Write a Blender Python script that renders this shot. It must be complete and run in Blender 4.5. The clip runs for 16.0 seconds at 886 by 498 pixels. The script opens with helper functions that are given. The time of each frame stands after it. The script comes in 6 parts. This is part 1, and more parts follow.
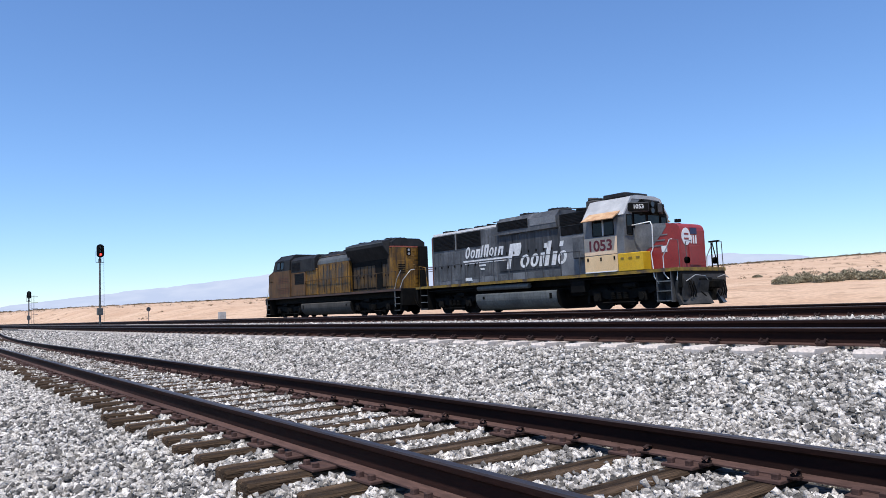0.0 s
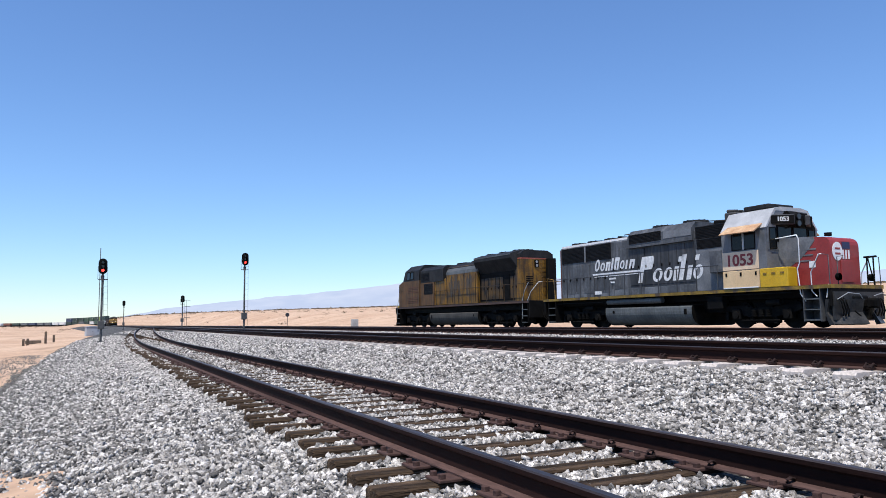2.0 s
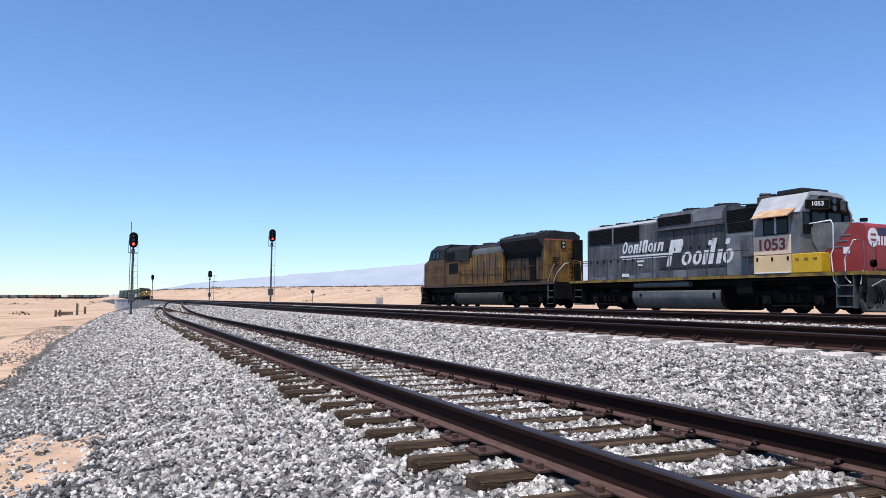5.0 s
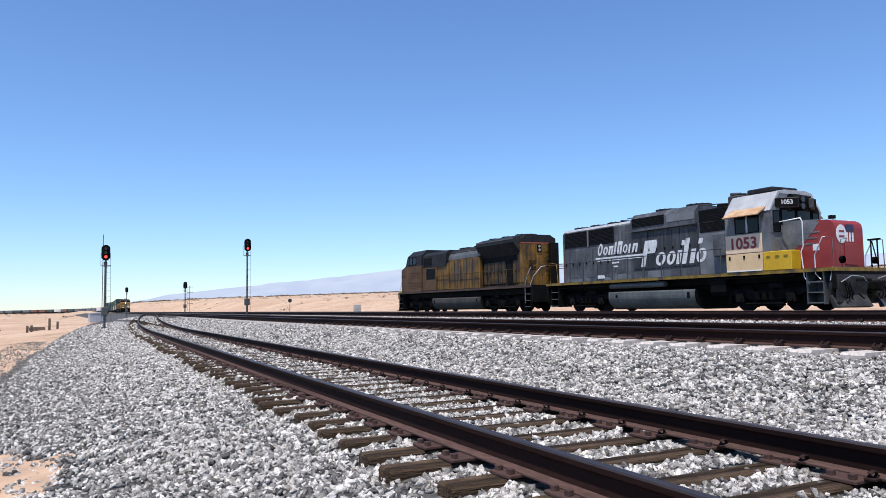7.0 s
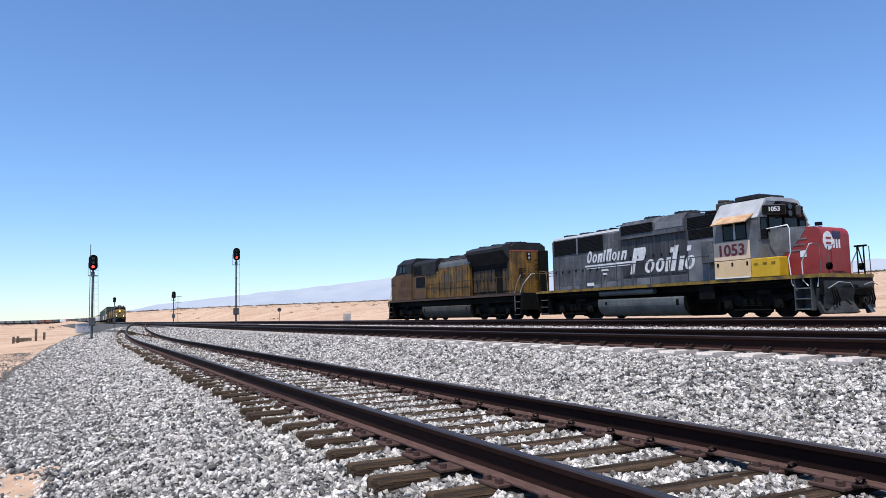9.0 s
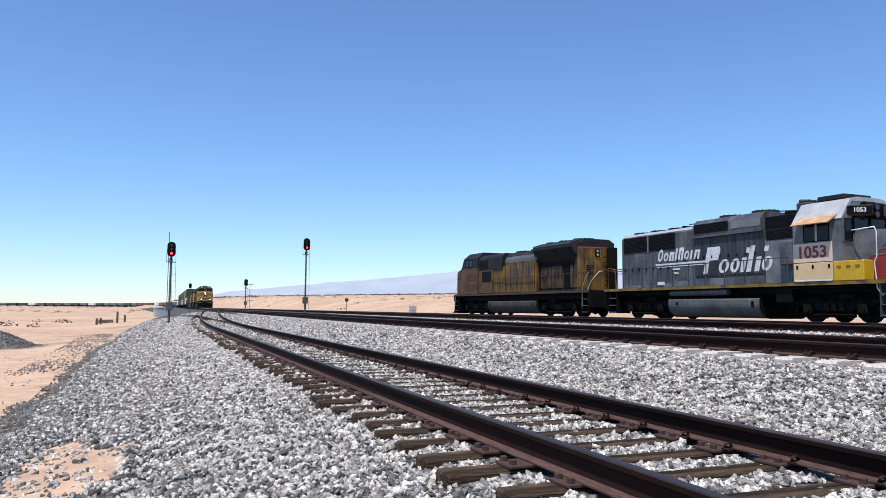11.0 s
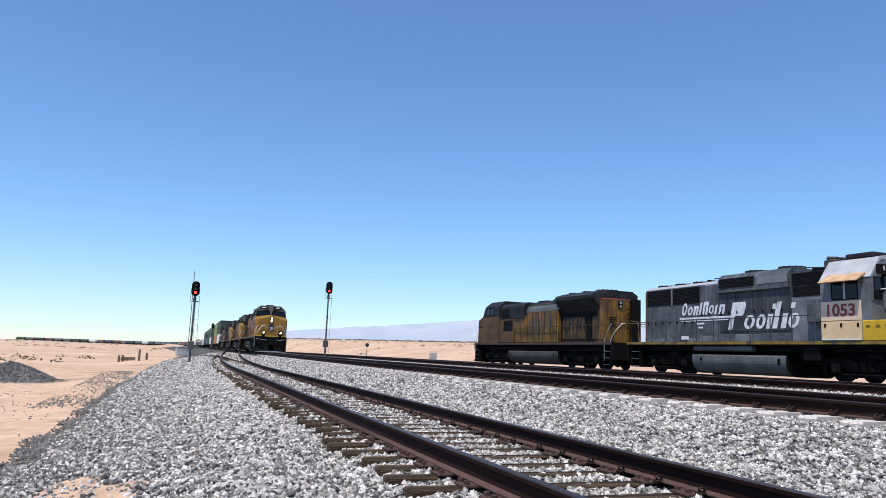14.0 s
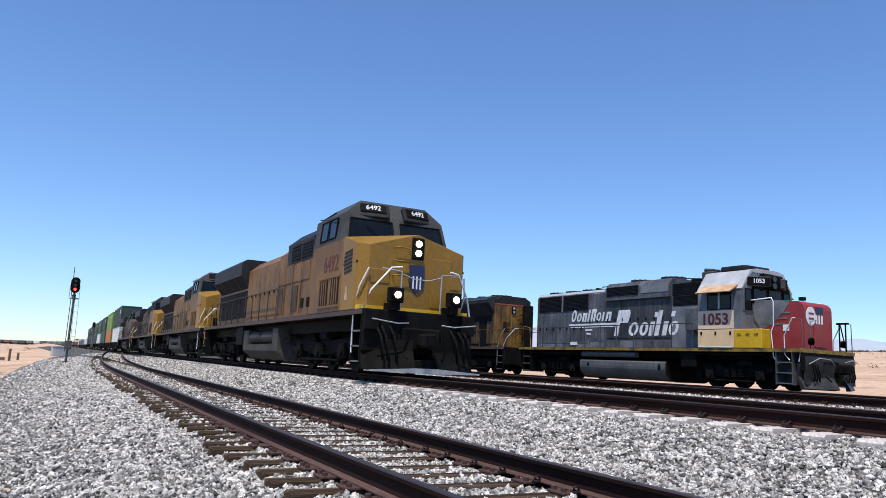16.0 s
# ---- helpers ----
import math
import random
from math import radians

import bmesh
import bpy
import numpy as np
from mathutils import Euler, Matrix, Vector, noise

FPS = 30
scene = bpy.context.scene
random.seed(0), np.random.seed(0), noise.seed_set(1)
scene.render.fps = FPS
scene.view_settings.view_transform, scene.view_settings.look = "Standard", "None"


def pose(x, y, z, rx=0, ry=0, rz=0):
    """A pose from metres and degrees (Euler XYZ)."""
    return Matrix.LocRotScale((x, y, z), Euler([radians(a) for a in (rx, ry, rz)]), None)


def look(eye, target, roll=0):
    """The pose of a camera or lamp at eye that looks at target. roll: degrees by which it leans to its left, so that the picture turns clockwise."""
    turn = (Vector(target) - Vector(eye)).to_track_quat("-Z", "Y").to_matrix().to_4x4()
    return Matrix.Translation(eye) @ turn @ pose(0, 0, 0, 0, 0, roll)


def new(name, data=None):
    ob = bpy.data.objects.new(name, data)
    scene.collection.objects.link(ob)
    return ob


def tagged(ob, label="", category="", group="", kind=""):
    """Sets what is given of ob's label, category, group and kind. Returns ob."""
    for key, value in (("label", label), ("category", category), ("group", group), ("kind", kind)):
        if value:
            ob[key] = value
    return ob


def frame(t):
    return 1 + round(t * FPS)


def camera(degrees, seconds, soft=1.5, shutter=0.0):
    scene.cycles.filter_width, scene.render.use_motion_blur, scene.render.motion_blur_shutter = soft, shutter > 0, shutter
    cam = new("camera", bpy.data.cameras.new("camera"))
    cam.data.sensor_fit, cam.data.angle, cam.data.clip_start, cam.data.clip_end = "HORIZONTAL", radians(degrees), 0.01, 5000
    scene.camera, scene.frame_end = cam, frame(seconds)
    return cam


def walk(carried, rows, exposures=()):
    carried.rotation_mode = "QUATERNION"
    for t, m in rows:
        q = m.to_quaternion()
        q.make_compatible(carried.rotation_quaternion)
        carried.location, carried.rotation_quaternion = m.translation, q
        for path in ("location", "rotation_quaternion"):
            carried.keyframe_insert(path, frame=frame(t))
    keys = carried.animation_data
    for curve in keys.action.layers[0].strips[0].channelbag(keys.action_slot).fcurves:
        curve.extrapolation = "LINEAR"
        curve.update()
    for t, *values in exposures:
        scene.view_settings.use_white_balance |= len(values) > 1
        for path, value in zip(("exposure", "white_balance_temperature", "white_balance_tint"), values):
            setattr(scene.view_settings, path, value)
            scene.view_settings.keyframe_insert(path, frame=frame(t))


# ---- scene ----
cam = camera(62.0, 16.0, soft=0.5)
EYE = (0.0, 0.0, 0.345)
# seconds, yaw (left of +y), pitch (up), roll (lean to the left), sway of the eye: a hand-held pan on one spot
PATH = [
    (0.0, -37.39, 4.49, -2.16, 0.033, -0.048, 0.014),
    (0.5, -33.16, 4.63, -2.12, 0.033, -0.048, 0.014),
    (1.0, -30.37, 5.18, -1.64, 0.019, -0.041, 0.039),
    (1.5, -28.69, 5.68, -1.07, 0.029, -0.039, 0.030),
    (2.0, -27.46, 5.60, -0.67, 0.021, -0.069, 0.039),
    (2.5, -26.30, 4.78, -0.41, 0.010, -0.036, 0.024),
    (3.0, -25.16, 3.71, -0.18, -0.018, -0.013, 0.006),
    (5.5, -25.64, 4.27, 0.53, -0.068, 0.023, -0.010),
    (6.0, -25.96, 4.65, 0.12, -0.042, 0.020, -0.004),
    (6.5, -26.53, 4.62, -0.38, -0.041, 0.012, -0.001),
    (7.0, -27.32, 4.47, -0.92, -0.022, -0.021, 0.007),
    (7.5, -28.13, 4.50, -1.49, -0.002, -0.016, 0.003),
    (8.0, -28.80, 4.75, -1.67, -0.011, -0.028, 0.009),
    (10.5, -24.70, 5.31, 0.08, 0.011, 0.021, 0.010),
    (11.0, -22.96, 4.67, 0.51, -0.034, 0.034, 0.010),
    (11.5, -21.34, 3.99, 1.11, -0.044, 0.048, 0.001),
    (12.0, -19.89, 3.74, 1.54, -0.032, 0.035, -0.012),
    (12.5, -19.02, 4.35, 1.87, -0.035, 0.045, -0.010),
    (13.0, -18.88, 5.55, 2.09, -0.011, 0.066, 0.026),
    (13.5, -19.54, 7.08, 2.14, 0.011, 0.059, 0.010),
    (14.0, -21.05, 8.31, 2.35, 0.024, 0.017, -0.020),
    (14.5, -23.04, 9.07, 2.58, 0.043, 0.000, -0.026),
    (15.0, -25.46, 9.41, 2.85, 0.040, -0.014, -0.022),
    (15.5, -27.56, 9.30, 2.82, 0.068, -0.028, -0.024),
    (16.0, -28.94, 8.93, 2.86, 0.074, -0.040, -0.025),
]


def aim(yaw, pitch, roll, sway):
    y, p = radians(yaw), radians(pitch)
    eye = Vector(EYE) + Vector(sway)
    way = Vector((-math.sin(y) * math.cos(p), math.cos(y) * math.cos(p), math.sin(p)))
    return look(eye, eye + way, roll)


walk(cam, [(t, aim(yaw, pitch, roll, sway)) for t, yaw, pitch, roll, *sway in PATH])

# ---- light ----
SUN_ELEV, SUN_FROM = 67.0, (-0.78, -0.62)      # high desert sun, from behind the lens
world = bpy.data.worlds.new("sky")
scene.world = world
world.use_nodes = True
wn = world.node_tree
sky = wn.nodes.new("ShaderNodeTexSky")
sky.sky_type = "NISHITA"
sky.sun_disc = False
sky.sun_elevation = radians(SUN_ELEV)
sky.sun_rotation = math.atan2(SUN_FROM[0], SUN_FROM[1])
sky.air_density, sky.dust_density, sky.ozone_density = 1.2, 0.03, 6.0
sky.altitude = 900
tint = wn.nodes.new("ShaderNodeMix")
tint.data_type, tint.blend_type = "RGBA", "MULTIPLY"
tint.inputs[0].default_value = 1.0
tint.inputs[7].default_value = (0.86, 0.985, 1.17, 1)
wn.links.new(sky.outputs[0], tint.inputs[6])
wn.links.new(tint.outputs[2], wn.nodes["Background"].inputs[0])
wn.nodes["Background"].inputs[1].default_value = 0.146
sun = new("sun", bpy.data.lights.new("sun", "SUN"))
sun.data.energy, sun.data.angle, sun.data.color = 5.0, radians(0.5), (1.0, 0.94, 0.84)
se = radians(SUN_ELEV)
sn = math.hypot(*SUN_FROM)
sun.matrix_world = look((0, 0, 60), Vector((0, 0, 60)) - Vector((SUN_FROM[0] / sn * math.cos(se), SUN_FROM[1] / sn * math.cos(se), math.sin(se))))
scene.view_settings.exposure = 0.0


# ---- materials ----
def surf(name, c1, c2, scale=2.0, rough=0.65, metal=0.0, bump=0.15, fine=30.0, streak=0.0, dirt=None, dirt_at=0.55, island=0.0, stretch=(1, 1, 1), grain=0.35, spec=0.5):
    """Two colours by a broad noise, a fine grain over it, run-down streaks and dirt patches where wanted."""
    m = bpy.data.materials.new(name)
    m.use_nodes = True
    nt = m.node_tree
    N, L = nt.nodes, nt.links
    b = N["Principled BSDF"]
    tc = N.new("ShaderNodeTexCoord")
    mp = N.new("ShaderNodeMapping")
    mp.inputs["Scale"].default_value = stretch
    L.new(tc.outputs["Object"], mp.inputs[0])

    def tex(s, detail=5.0, vec=None):
        n = N.new("ShaderNodeTexNoise")
        n.inputs["Scale"].default_value, n.inputs["Detail"].default_value = s, detail
        L.new(vec or mp.outputs[0], n.inputs["Vector"])
        return n.outputs["Fac"]

    def spread(v, lo, hi, a=0.0, z=1.0):
        r = N.new("ShaderNodeMapRange")
        r.inputs[1].default_value, r.inputs[2].default_value, r.inputs[3].default_value, r.inputs[4].default_value = lo, hi, a, z
        L.new(v, r.inputs[0])
        return r.outputs[0]

    def mix(fac, a, z, mode="MIX"):
        x = N.new("ShaderNodeMix")
        x.data_type, x.blend_type = "RGBA", mode
        for v, slot in ((fac, 0), (a, 6), (z, 7)):
            if isinstance(v, (int, float)):
                x.inputs[slot].default_value = v
            elif isinstance(v, tuple):
                x.inputs[slot].default_value = (*v, 1)
            else:
                L.new(v, x.inputs[slot])
        return x.outputs[2]

    col = mix(spread(tex(scale), 0.35, 0.65), c1, c2)
    if island:
        g = N.new("ShaderNodeNewGeometry")
        r = spread(g.outputs["Random Per Island"], 0, 1, 1 - island, 1 + island)
        cc = N.new("ShaderNodeCombineColor")
        for i in range(3):
            L.new(r, cc.inputs[i])
        col = mix(1.0, col, cc.outputs[0], "MULTIPLY")
    f = tex(fine, 4.0)
    if grain:
        v = spread(f, 0.3, 0.7, 1 - grain, 1 + grain * 0.4)
        cc = N.new("ShaderNodeCombineColor")
        for i in range(3):
            L.new(v, cc.inputs[i])
        col = mix(1.0, col, cc.outputs[0], "MULTIPLY")
    if streak:
        mp2 = N.new("ShaderNodeMapping")
        mp2.inputs["Scale"].default_value = (4, 4, 0.35)
        L.new(tc.outputs["Object"], mp2.inputs[0])
        s = spread(tex(1.6, 6.0, mp2.outputs[0]), 0.48, 0.68, 0, streak)
        col = mix(s, col, dirt or (0.08, 0.06, 0.045))
    elif dirt:
        col = mix(spread(tex(scale * 0.6 + 0.3, 7.0), dirt_at, dirt_at + 0.12), col, dirt)
    L.new(col, b.inputs["Base Color"])
    L.new(spread(f, 0.3, 0.7, max(0.02, rough - 0.1), min(1, rough + 0.1)), b.inputs["Roughness"])
    b.inputs["Metallic"].default_value = metal
    b.inputs["Specular IOR Level"].default_value = spec
    if bump:
        bp = N.new("ShaderNodeBump")
        bp.inputs["Strength"].default_value, bp.inputs["Distance"].default_value = bump, 0.02
        L.new(f, bp.inputs["Height"])
        L.new(bp.outputs[0], b.inputs["Normal"])
    return m


def plain(name, c, rough=0.5, metal=0.0, glow=0.0):
    m = bpy.data.materials.new(name)
    m.use_nodes = True
    b = m.node_tree.nodes["Principled BSDF"]
    b.inputs["Base Color"].default_value = (*c, 1)
    b.inputs["Roughness"].default_value, b.inputs["Metallic"].default_value = rough, metal
    if glow:
        b.inputs["Emission Color"].default_value, b.inputs["Emission Strength"].default_value = (*c, 1), glow
    return m


def ballast_material():
    """Crushed rock: stone cells, some warm and dark, sand blown in; base darkened as shade between loose stones."""
    m = surf("ballast_bed", (0.075, 0.072, 0.069), (0.14, 0.135, 0.128), scale=0.8, rough=0.9, bump=0, fine=22, grain=0.3)
    nt = m.node_tree
    N, L = nt.nodes, nt.links
    b = N["Principled BSDF"]
    old = b.inputs["Base Color"].links[0].from_socket
    tc = N.new("ShaderNodeTexCoord")
    vo = N.new("ShaderNodeTexVoronoi")
    vo.inputs["Scale"].default_value = 19
    L.new(tc.outputs["Object"], vo.inputs["Vector"])
    sep = N.new("ShaderNodeSeparateColor")
    L.new(vo.outputs["Color"], sep.inputs[0])
    ramp = N.new("ShaderNodeValToRGB")
    ramp.color_ramp.elements[0].color, ramp.color_ramp.elements[0].position = (0.16, 0.155, 0.15, 1), 0.0
    ramp.color_ramp.elements[1].color, ramp.color_ramp.elements[1].position = (1.35, 1.33, 1.3, 1), 1.0
    L.new(sep.outputs[0], ramp.inputs[0])
    x = N.new("ShaderNodeMix")
    x.data_type, x.blend_type = "RGBA", "MULTIPLY"
    x.inputs[0].default_value = 1.0
    L.new(old, x.inputs[6])
    L.new(ramp.outputs[0], x.inputs[7])
    L.new(x.outputs[2], b.inputs["Base Color"])
    bp = N.new("ShaderNodeBump")
    bp.inputs["Strength"].default_value, bp.inputs["Distance"].default_value = 0.9, 0.05
    bp.invert = True
    L.new(vo.outputs["Distance"], bp.inputs["Height"])
    L.new(bp.outputs[0], b.inputs["Normal"])
    return m


MAT = {
    "sand": surf("desert_sand", (0.52, 0.345, 0.232), (0.63, 0.448, 0.318), scale=0.05, rough=0.95, bump=0.6, fine=2.2, grain=0.26, dirt=(0.37, 0.25, 0.165), dirt_at=0.55, spec=0.1),
    "bed": ballast_material(),
    "stone": surf("crushed_stone", (0.28, 0.262, 0.245), (0.585, 0.551, 0.517), scale=9.0, rough=0.85, bump=0.6, fine=60, grain=0.55, island=0.85, spec=0.25),
    "dark_stone": surf("dark_gravel", (0.11, 0.107, 0.10), (0.21, 0.203, 0.19), scale=2, rough=0.9, bump=0.5, fine=14, grain=0.5, island=0.5),
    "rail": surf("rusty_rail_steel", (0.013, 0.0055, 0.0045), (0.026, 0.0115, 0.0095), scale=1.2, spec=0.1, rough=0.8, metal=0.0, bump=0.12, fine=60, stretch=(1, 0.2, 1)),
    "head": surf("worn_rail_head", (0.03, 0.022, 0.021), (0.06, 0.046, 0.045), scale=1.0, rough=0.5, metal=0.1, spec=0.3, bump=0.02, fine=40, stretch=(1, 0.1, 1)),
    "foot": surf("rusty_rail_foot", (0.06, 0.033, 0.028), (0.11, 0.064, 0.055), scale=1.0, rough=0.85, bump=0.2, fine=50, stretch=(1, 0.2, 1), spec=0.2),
    "tie": surf("creosoted_wood", (0.012, 0.008, 0.005), (0.125, 0.082, 0.052), scale=1.6, rough=0.9, bump=1.0, fine=16, stretch=(0.5, 6, 6), grain=0.7, spec=0.12),
    "concrete": surf("weathered_concrete", (0.52, 0.45, 0.40), (0.62, 0.55, 0.50), scale=2, rough=0.9, bump=0.2, fine=25),
    "iron": surf("rusted_iron", (0.022, 0.013, 0.012), (0.05, 0.028, 0.025), spec=0.15, scale=8, rough=0.8, bump=0.3, fine=60),
    "sp_grey": surf("faded_grey_paint", (0.048, 0.052, 0.06), (0.125, 0.132, 0.144), scale=1.1, rough=0.6, bump=0.05, fine=9, streak=0.6, dirt=(0.022, 0.024, 0.028), grain=0.4),
    "sp_dark": surf("sooty_grey_paint", (0.016, 0.018, 0.022), (0.045, 0.049, 0.057), scale=1.4, rough=0.65, bump=0.05, fine=9, streak=0.4, dirt=(0.11, 0.115, 0.125)),
    "sp_light": surf("light_grey_paint", (0.36, 0.37, 0.385), (0.47, 0.48, 0.495), scale=2, rough=0.55, bump=0.04, fine=20, grain=0.15),
    "sp_red": surf("faded_scarlet_paint", (0.25, 0.022, 0.022), (0.32, 0.04, 0.036), scale=1.4, rough=0.5, bump=0.03, fine=14, grain=0.2, dirt=(0.30, 0.09, 0.08), dirt_at=0.66),
    "cream": surf("cream_primer_panel", (0.70, 0.49, 0.27), (0.76, 0.55, 0.32), scale=1.5, rough=0.6, bump=0.03, fine=20, grain=0.12),
    "pale": surf("pale_cream_panel", (0.72, 0.53, 0.36), (0.77, 0.58, 0.41), scale=1.5, rough=0.6, bump=0.03, fine=20, grain=0.12),
    "safety": surf("safety_yellow_paint", (0.58, 0.34, 0.008), (0.64, 0.39, 0.012), scale=2, rough=0.5, bump=0.02, fine=20, grain=0.15),
    "sill": surf("worn_yellow_sill", (0.17, 0.105, 0.012), (0.30, 0.185, 0.02), scale=3, rough=0.6, bump=0.05, fine=25, dirt=(0.07, 0.045, 0.03), dirt_at=0.52),
    "maroon": plain("maroon_paint", (0.27, 0.025, 0.025), 0.5),
    "white": surf("white_paint", (0.74, 0.75, 0.76), (0.82, 0.82, 0.82), scale=3, rough=0.55, bump=0.02, fine=30, grain=0.12, dirt=(0.5, 0.5, 0.5), dirt_at=0.6),
    "chalk": surf("chalky_white_lettering", (0.60, 0.62, 0.64), (0.78, 0.79, 0.8), scale=2.0, rough=0.7, bump=0.0, fine=12, grain=0.25, dirt=(0.26, 0.27, 0.29), dirt_at=0.60),
    "black": surf("sooty_black_iron", (0.003, 0.0029, 0.003), (0.008, 0.0075, 0.007), spec=0.12, scale=3, rough=0.75, bump=0.2, fine=25),
    "grime": surf("dusty_running_gear", (0.0032, 0.003, 0.0028), (0.011, 0.010, 0.009), spec=0.1, scale=2.5, rough=0.85, bump=0.25, fine=20),
    "mesh_dark": surf("dark_grille", (0.008, 0.008, 0.009), (0.016, 0.016, 0.018), spec=0.15, scale=6, rough=0.7, bump=0.3, fine=60),
    "tank": surf("silvery_grey_tank", (0.075, 0.082, 0.083), (0.135, 0.143, 0.142), scale=1.2, rough=0.55, metal=0.1, bump=0.04, fine=12, streak=0.5, dirt=(0.05, 0.047, 0.044)),
    "glass": surf("dark_cab_glass", (0.006, 0.008, 0.010), (0.010, 0.013, 0.016), scale=1.0, rough=0.12, bump=0.0, fine=8, grain=0.2, spec=0.22),
    "rust": surf("rusty_visor", (0.45, 0.24, 0.12), (0.62, 0.42, 0.25), scale=3, rough=0.8, bump=0.1, fine=20),
    "up_yellow": surf("armour_yellow_paint", (0.235, 0.12, 0.005), (0.30, 0.155, 0.007), scale=0.8, rough=0.5, bump=0.03, fine=12, grain=0.2, streak=0.35, dirt=(0.20, 0.11, 0.03)),
    "up_dusty": surf("dusty_yellow_paint", (0.15, 0.069, 0.013), (0.25, 0.116, 0.021), scale=0.9, rough=0.6, bump=0.05, fine=10, grain=0.4, streak=0.85, dirt=(0.065, 0.034, 0.02)),
    "up_soiled": surf("soiled_yellow_paint", (0.085, 0.041, 0.005), (0.28, 0.135, 0.006), scale=1.0, rough=0.6, bump=0.04, fine=10, grain=0.4, streak=0.95, dirt=(0.02, 0.012, 0.007)),
    "up_worn": surf("peeling_yellow_paint", (0.006, 0.005, 0.005), (0.115, 0.058, 0.007), scale=1.5, rough=0.65, bump=0.05, fine=10, grain=0.35, streak=1.0, dirt=(0.009, 0.008, 0.008)),
    "up_grey": surf("roof_grey_paint", (0.011, 0.011, 0.012), (0.024, 0.024, 0.026), spec=0.2, scale=1.5, rough=0.6, bump=0.04, fine=12, streak=0.3, dirt=(0.04, 0.037, 0.034)),
    "up_lgrey": surf("cab_grey_paint", (0.042, 0.041, 0.04), (0.068, 0.066, 0.064), spec=0.25, scale=1.5, rough=0.6, bump=0.03, fine=14, grain=0.2),
    "red_line": surf("faded_red_stripe", (0.30, 0.06, 0.04), (0.36, 0.10, 0.06), scale=3, rough=0.6, bump=0.03, fine=20),
    "worn_red": plain("faded_dark_red_paint", (0.10, 0.022, 0.018), 0.7),
    "steel": surf("galvanised_steel", (0.33, 0.34, 0.34), (0.46, 0.47, 0.47), scale=6, rough=0.5, metal=0.5, bump=0.03, fine=40, grain=0.15),
    "mast": surf("dull_aluminium_mast", (0.07, 0.07, 0.07), (0.13, 0.13, 0.125), scale=6, rough=0.55, metal=0.3, bump=0.05, fine=40, grain=0.2),
    "hut": surf("grey_cabinet_paint", (0.34, 0.36, 0.39), (0.42, 0.44, 0.47), scale=1.5, rough=0.6, bump=0.02, fine=14, grain=0.12),
    "lamp": plain("headlight_glow", (1.0, 0.83, 0.52), 0.2, 0, 9.0),
    "red_lamp": plain("red_signal_lens", (1.0, 0.04, 0.03), 0.2, 0, 3.5),
    "sp_mid": surf("mid_grey_paint", (0.105, 0.112, 0.124), (0.19, 0.20, 0.215), scale=1.3, rough=0.55, bump=0.03, fine=14, grain=0.25, dirt=(0.055, 0.06, 0.068), dirt_at=0.56),
    "tank_dust": surf("dusty_grey_tank", (0.055, 0.052, 0.048), (0.085, 0.08, 0.074), scale=1.2, rough=0.75, bump=0.05, fine=12, streak=0.5, dirt=(0.03, 0.027, 0.024), spec=0.2),
    "scraped": surf("scraped_plough_steel", (0.012, 0.0118, 0.0115), (0.045, 0.043, 0.042), scale=2.2, rough=0.55, bump=0.1, fine=18, grain=0.5, spec=0.35),
    "oxide": plain("red_oxide_trim", (0.11, 0.035, 0.022), 0.7),
    "clay": surf("clay_dusted_paint", (0.085, 0.042, 0.014), (0.145, 0.070, 0.022), scale=1.2, rough=0.7, bump=0.04, fine=10, grain=0.4, streak=0.6, dirt=(0.04, 0.022, 0.011)),
    "lens": plain("unlit_lens", (0.03, 0.03, 0.032), 0.1),
    "blue": plain("blue_paint", (0.012, 0.02, 0.075), 0.5),
    "scrub": surf("dry_scrub", (0.11, 0.085, 0.052), (0.20, 0.155, 0.10), scale=1.5, rough=0.95, bump=0.0, fine=6, grain=0.4, island=0.4, spec=0.1),
    "bush": surf("grey_green_bush", (0.24, 0.215, 0.145), (0.37, 0.33, 0.235), scale=1.5, rough=0.95, bump=0.0, fine=6, grain=0.4, island=0.4, spec=0.1),
    "brown_paint": surf("rusty_brown_paint", (0.05, 0.028, 0.022), (0.09, 0.046, 0.032), scale=1.0, rough=0.65, bump=0.05, fine=10, streak=0.5, dirt=(0.05, 0.04, 0.035)),
    "wood": surf("grey_timber", (0.10, 0.075, 0.055), (0.18, 0.14, 0.10), scale=3, rough=0.9, bump=0.2, fine=18),
}
for key, c in (("green", (0.045, 0.085, 0.055)), ("dkgreen", (0.028, 0.05, 0.04)), ("lime", (0.17, 0.26, 0.06)), ("orange", (0.42, 0.17, 0.06)), ("pearl", (0.62, 0.63, 0.62)), ("brown", (0.16, 0.065, 0.04)), ("navy", (0.04, 0.055, 0.10)), ("slate", (0.12, 0.13, 0.135))):
    MAT["box_" + key] = surf(key + "_container_paint", c, tuple(v * 1.3 for v in c), scale=0.7, rough=0.6, bump=0.05, fine=10, streak=0.3, dirt=tuple(v * 0.5 for v in c))


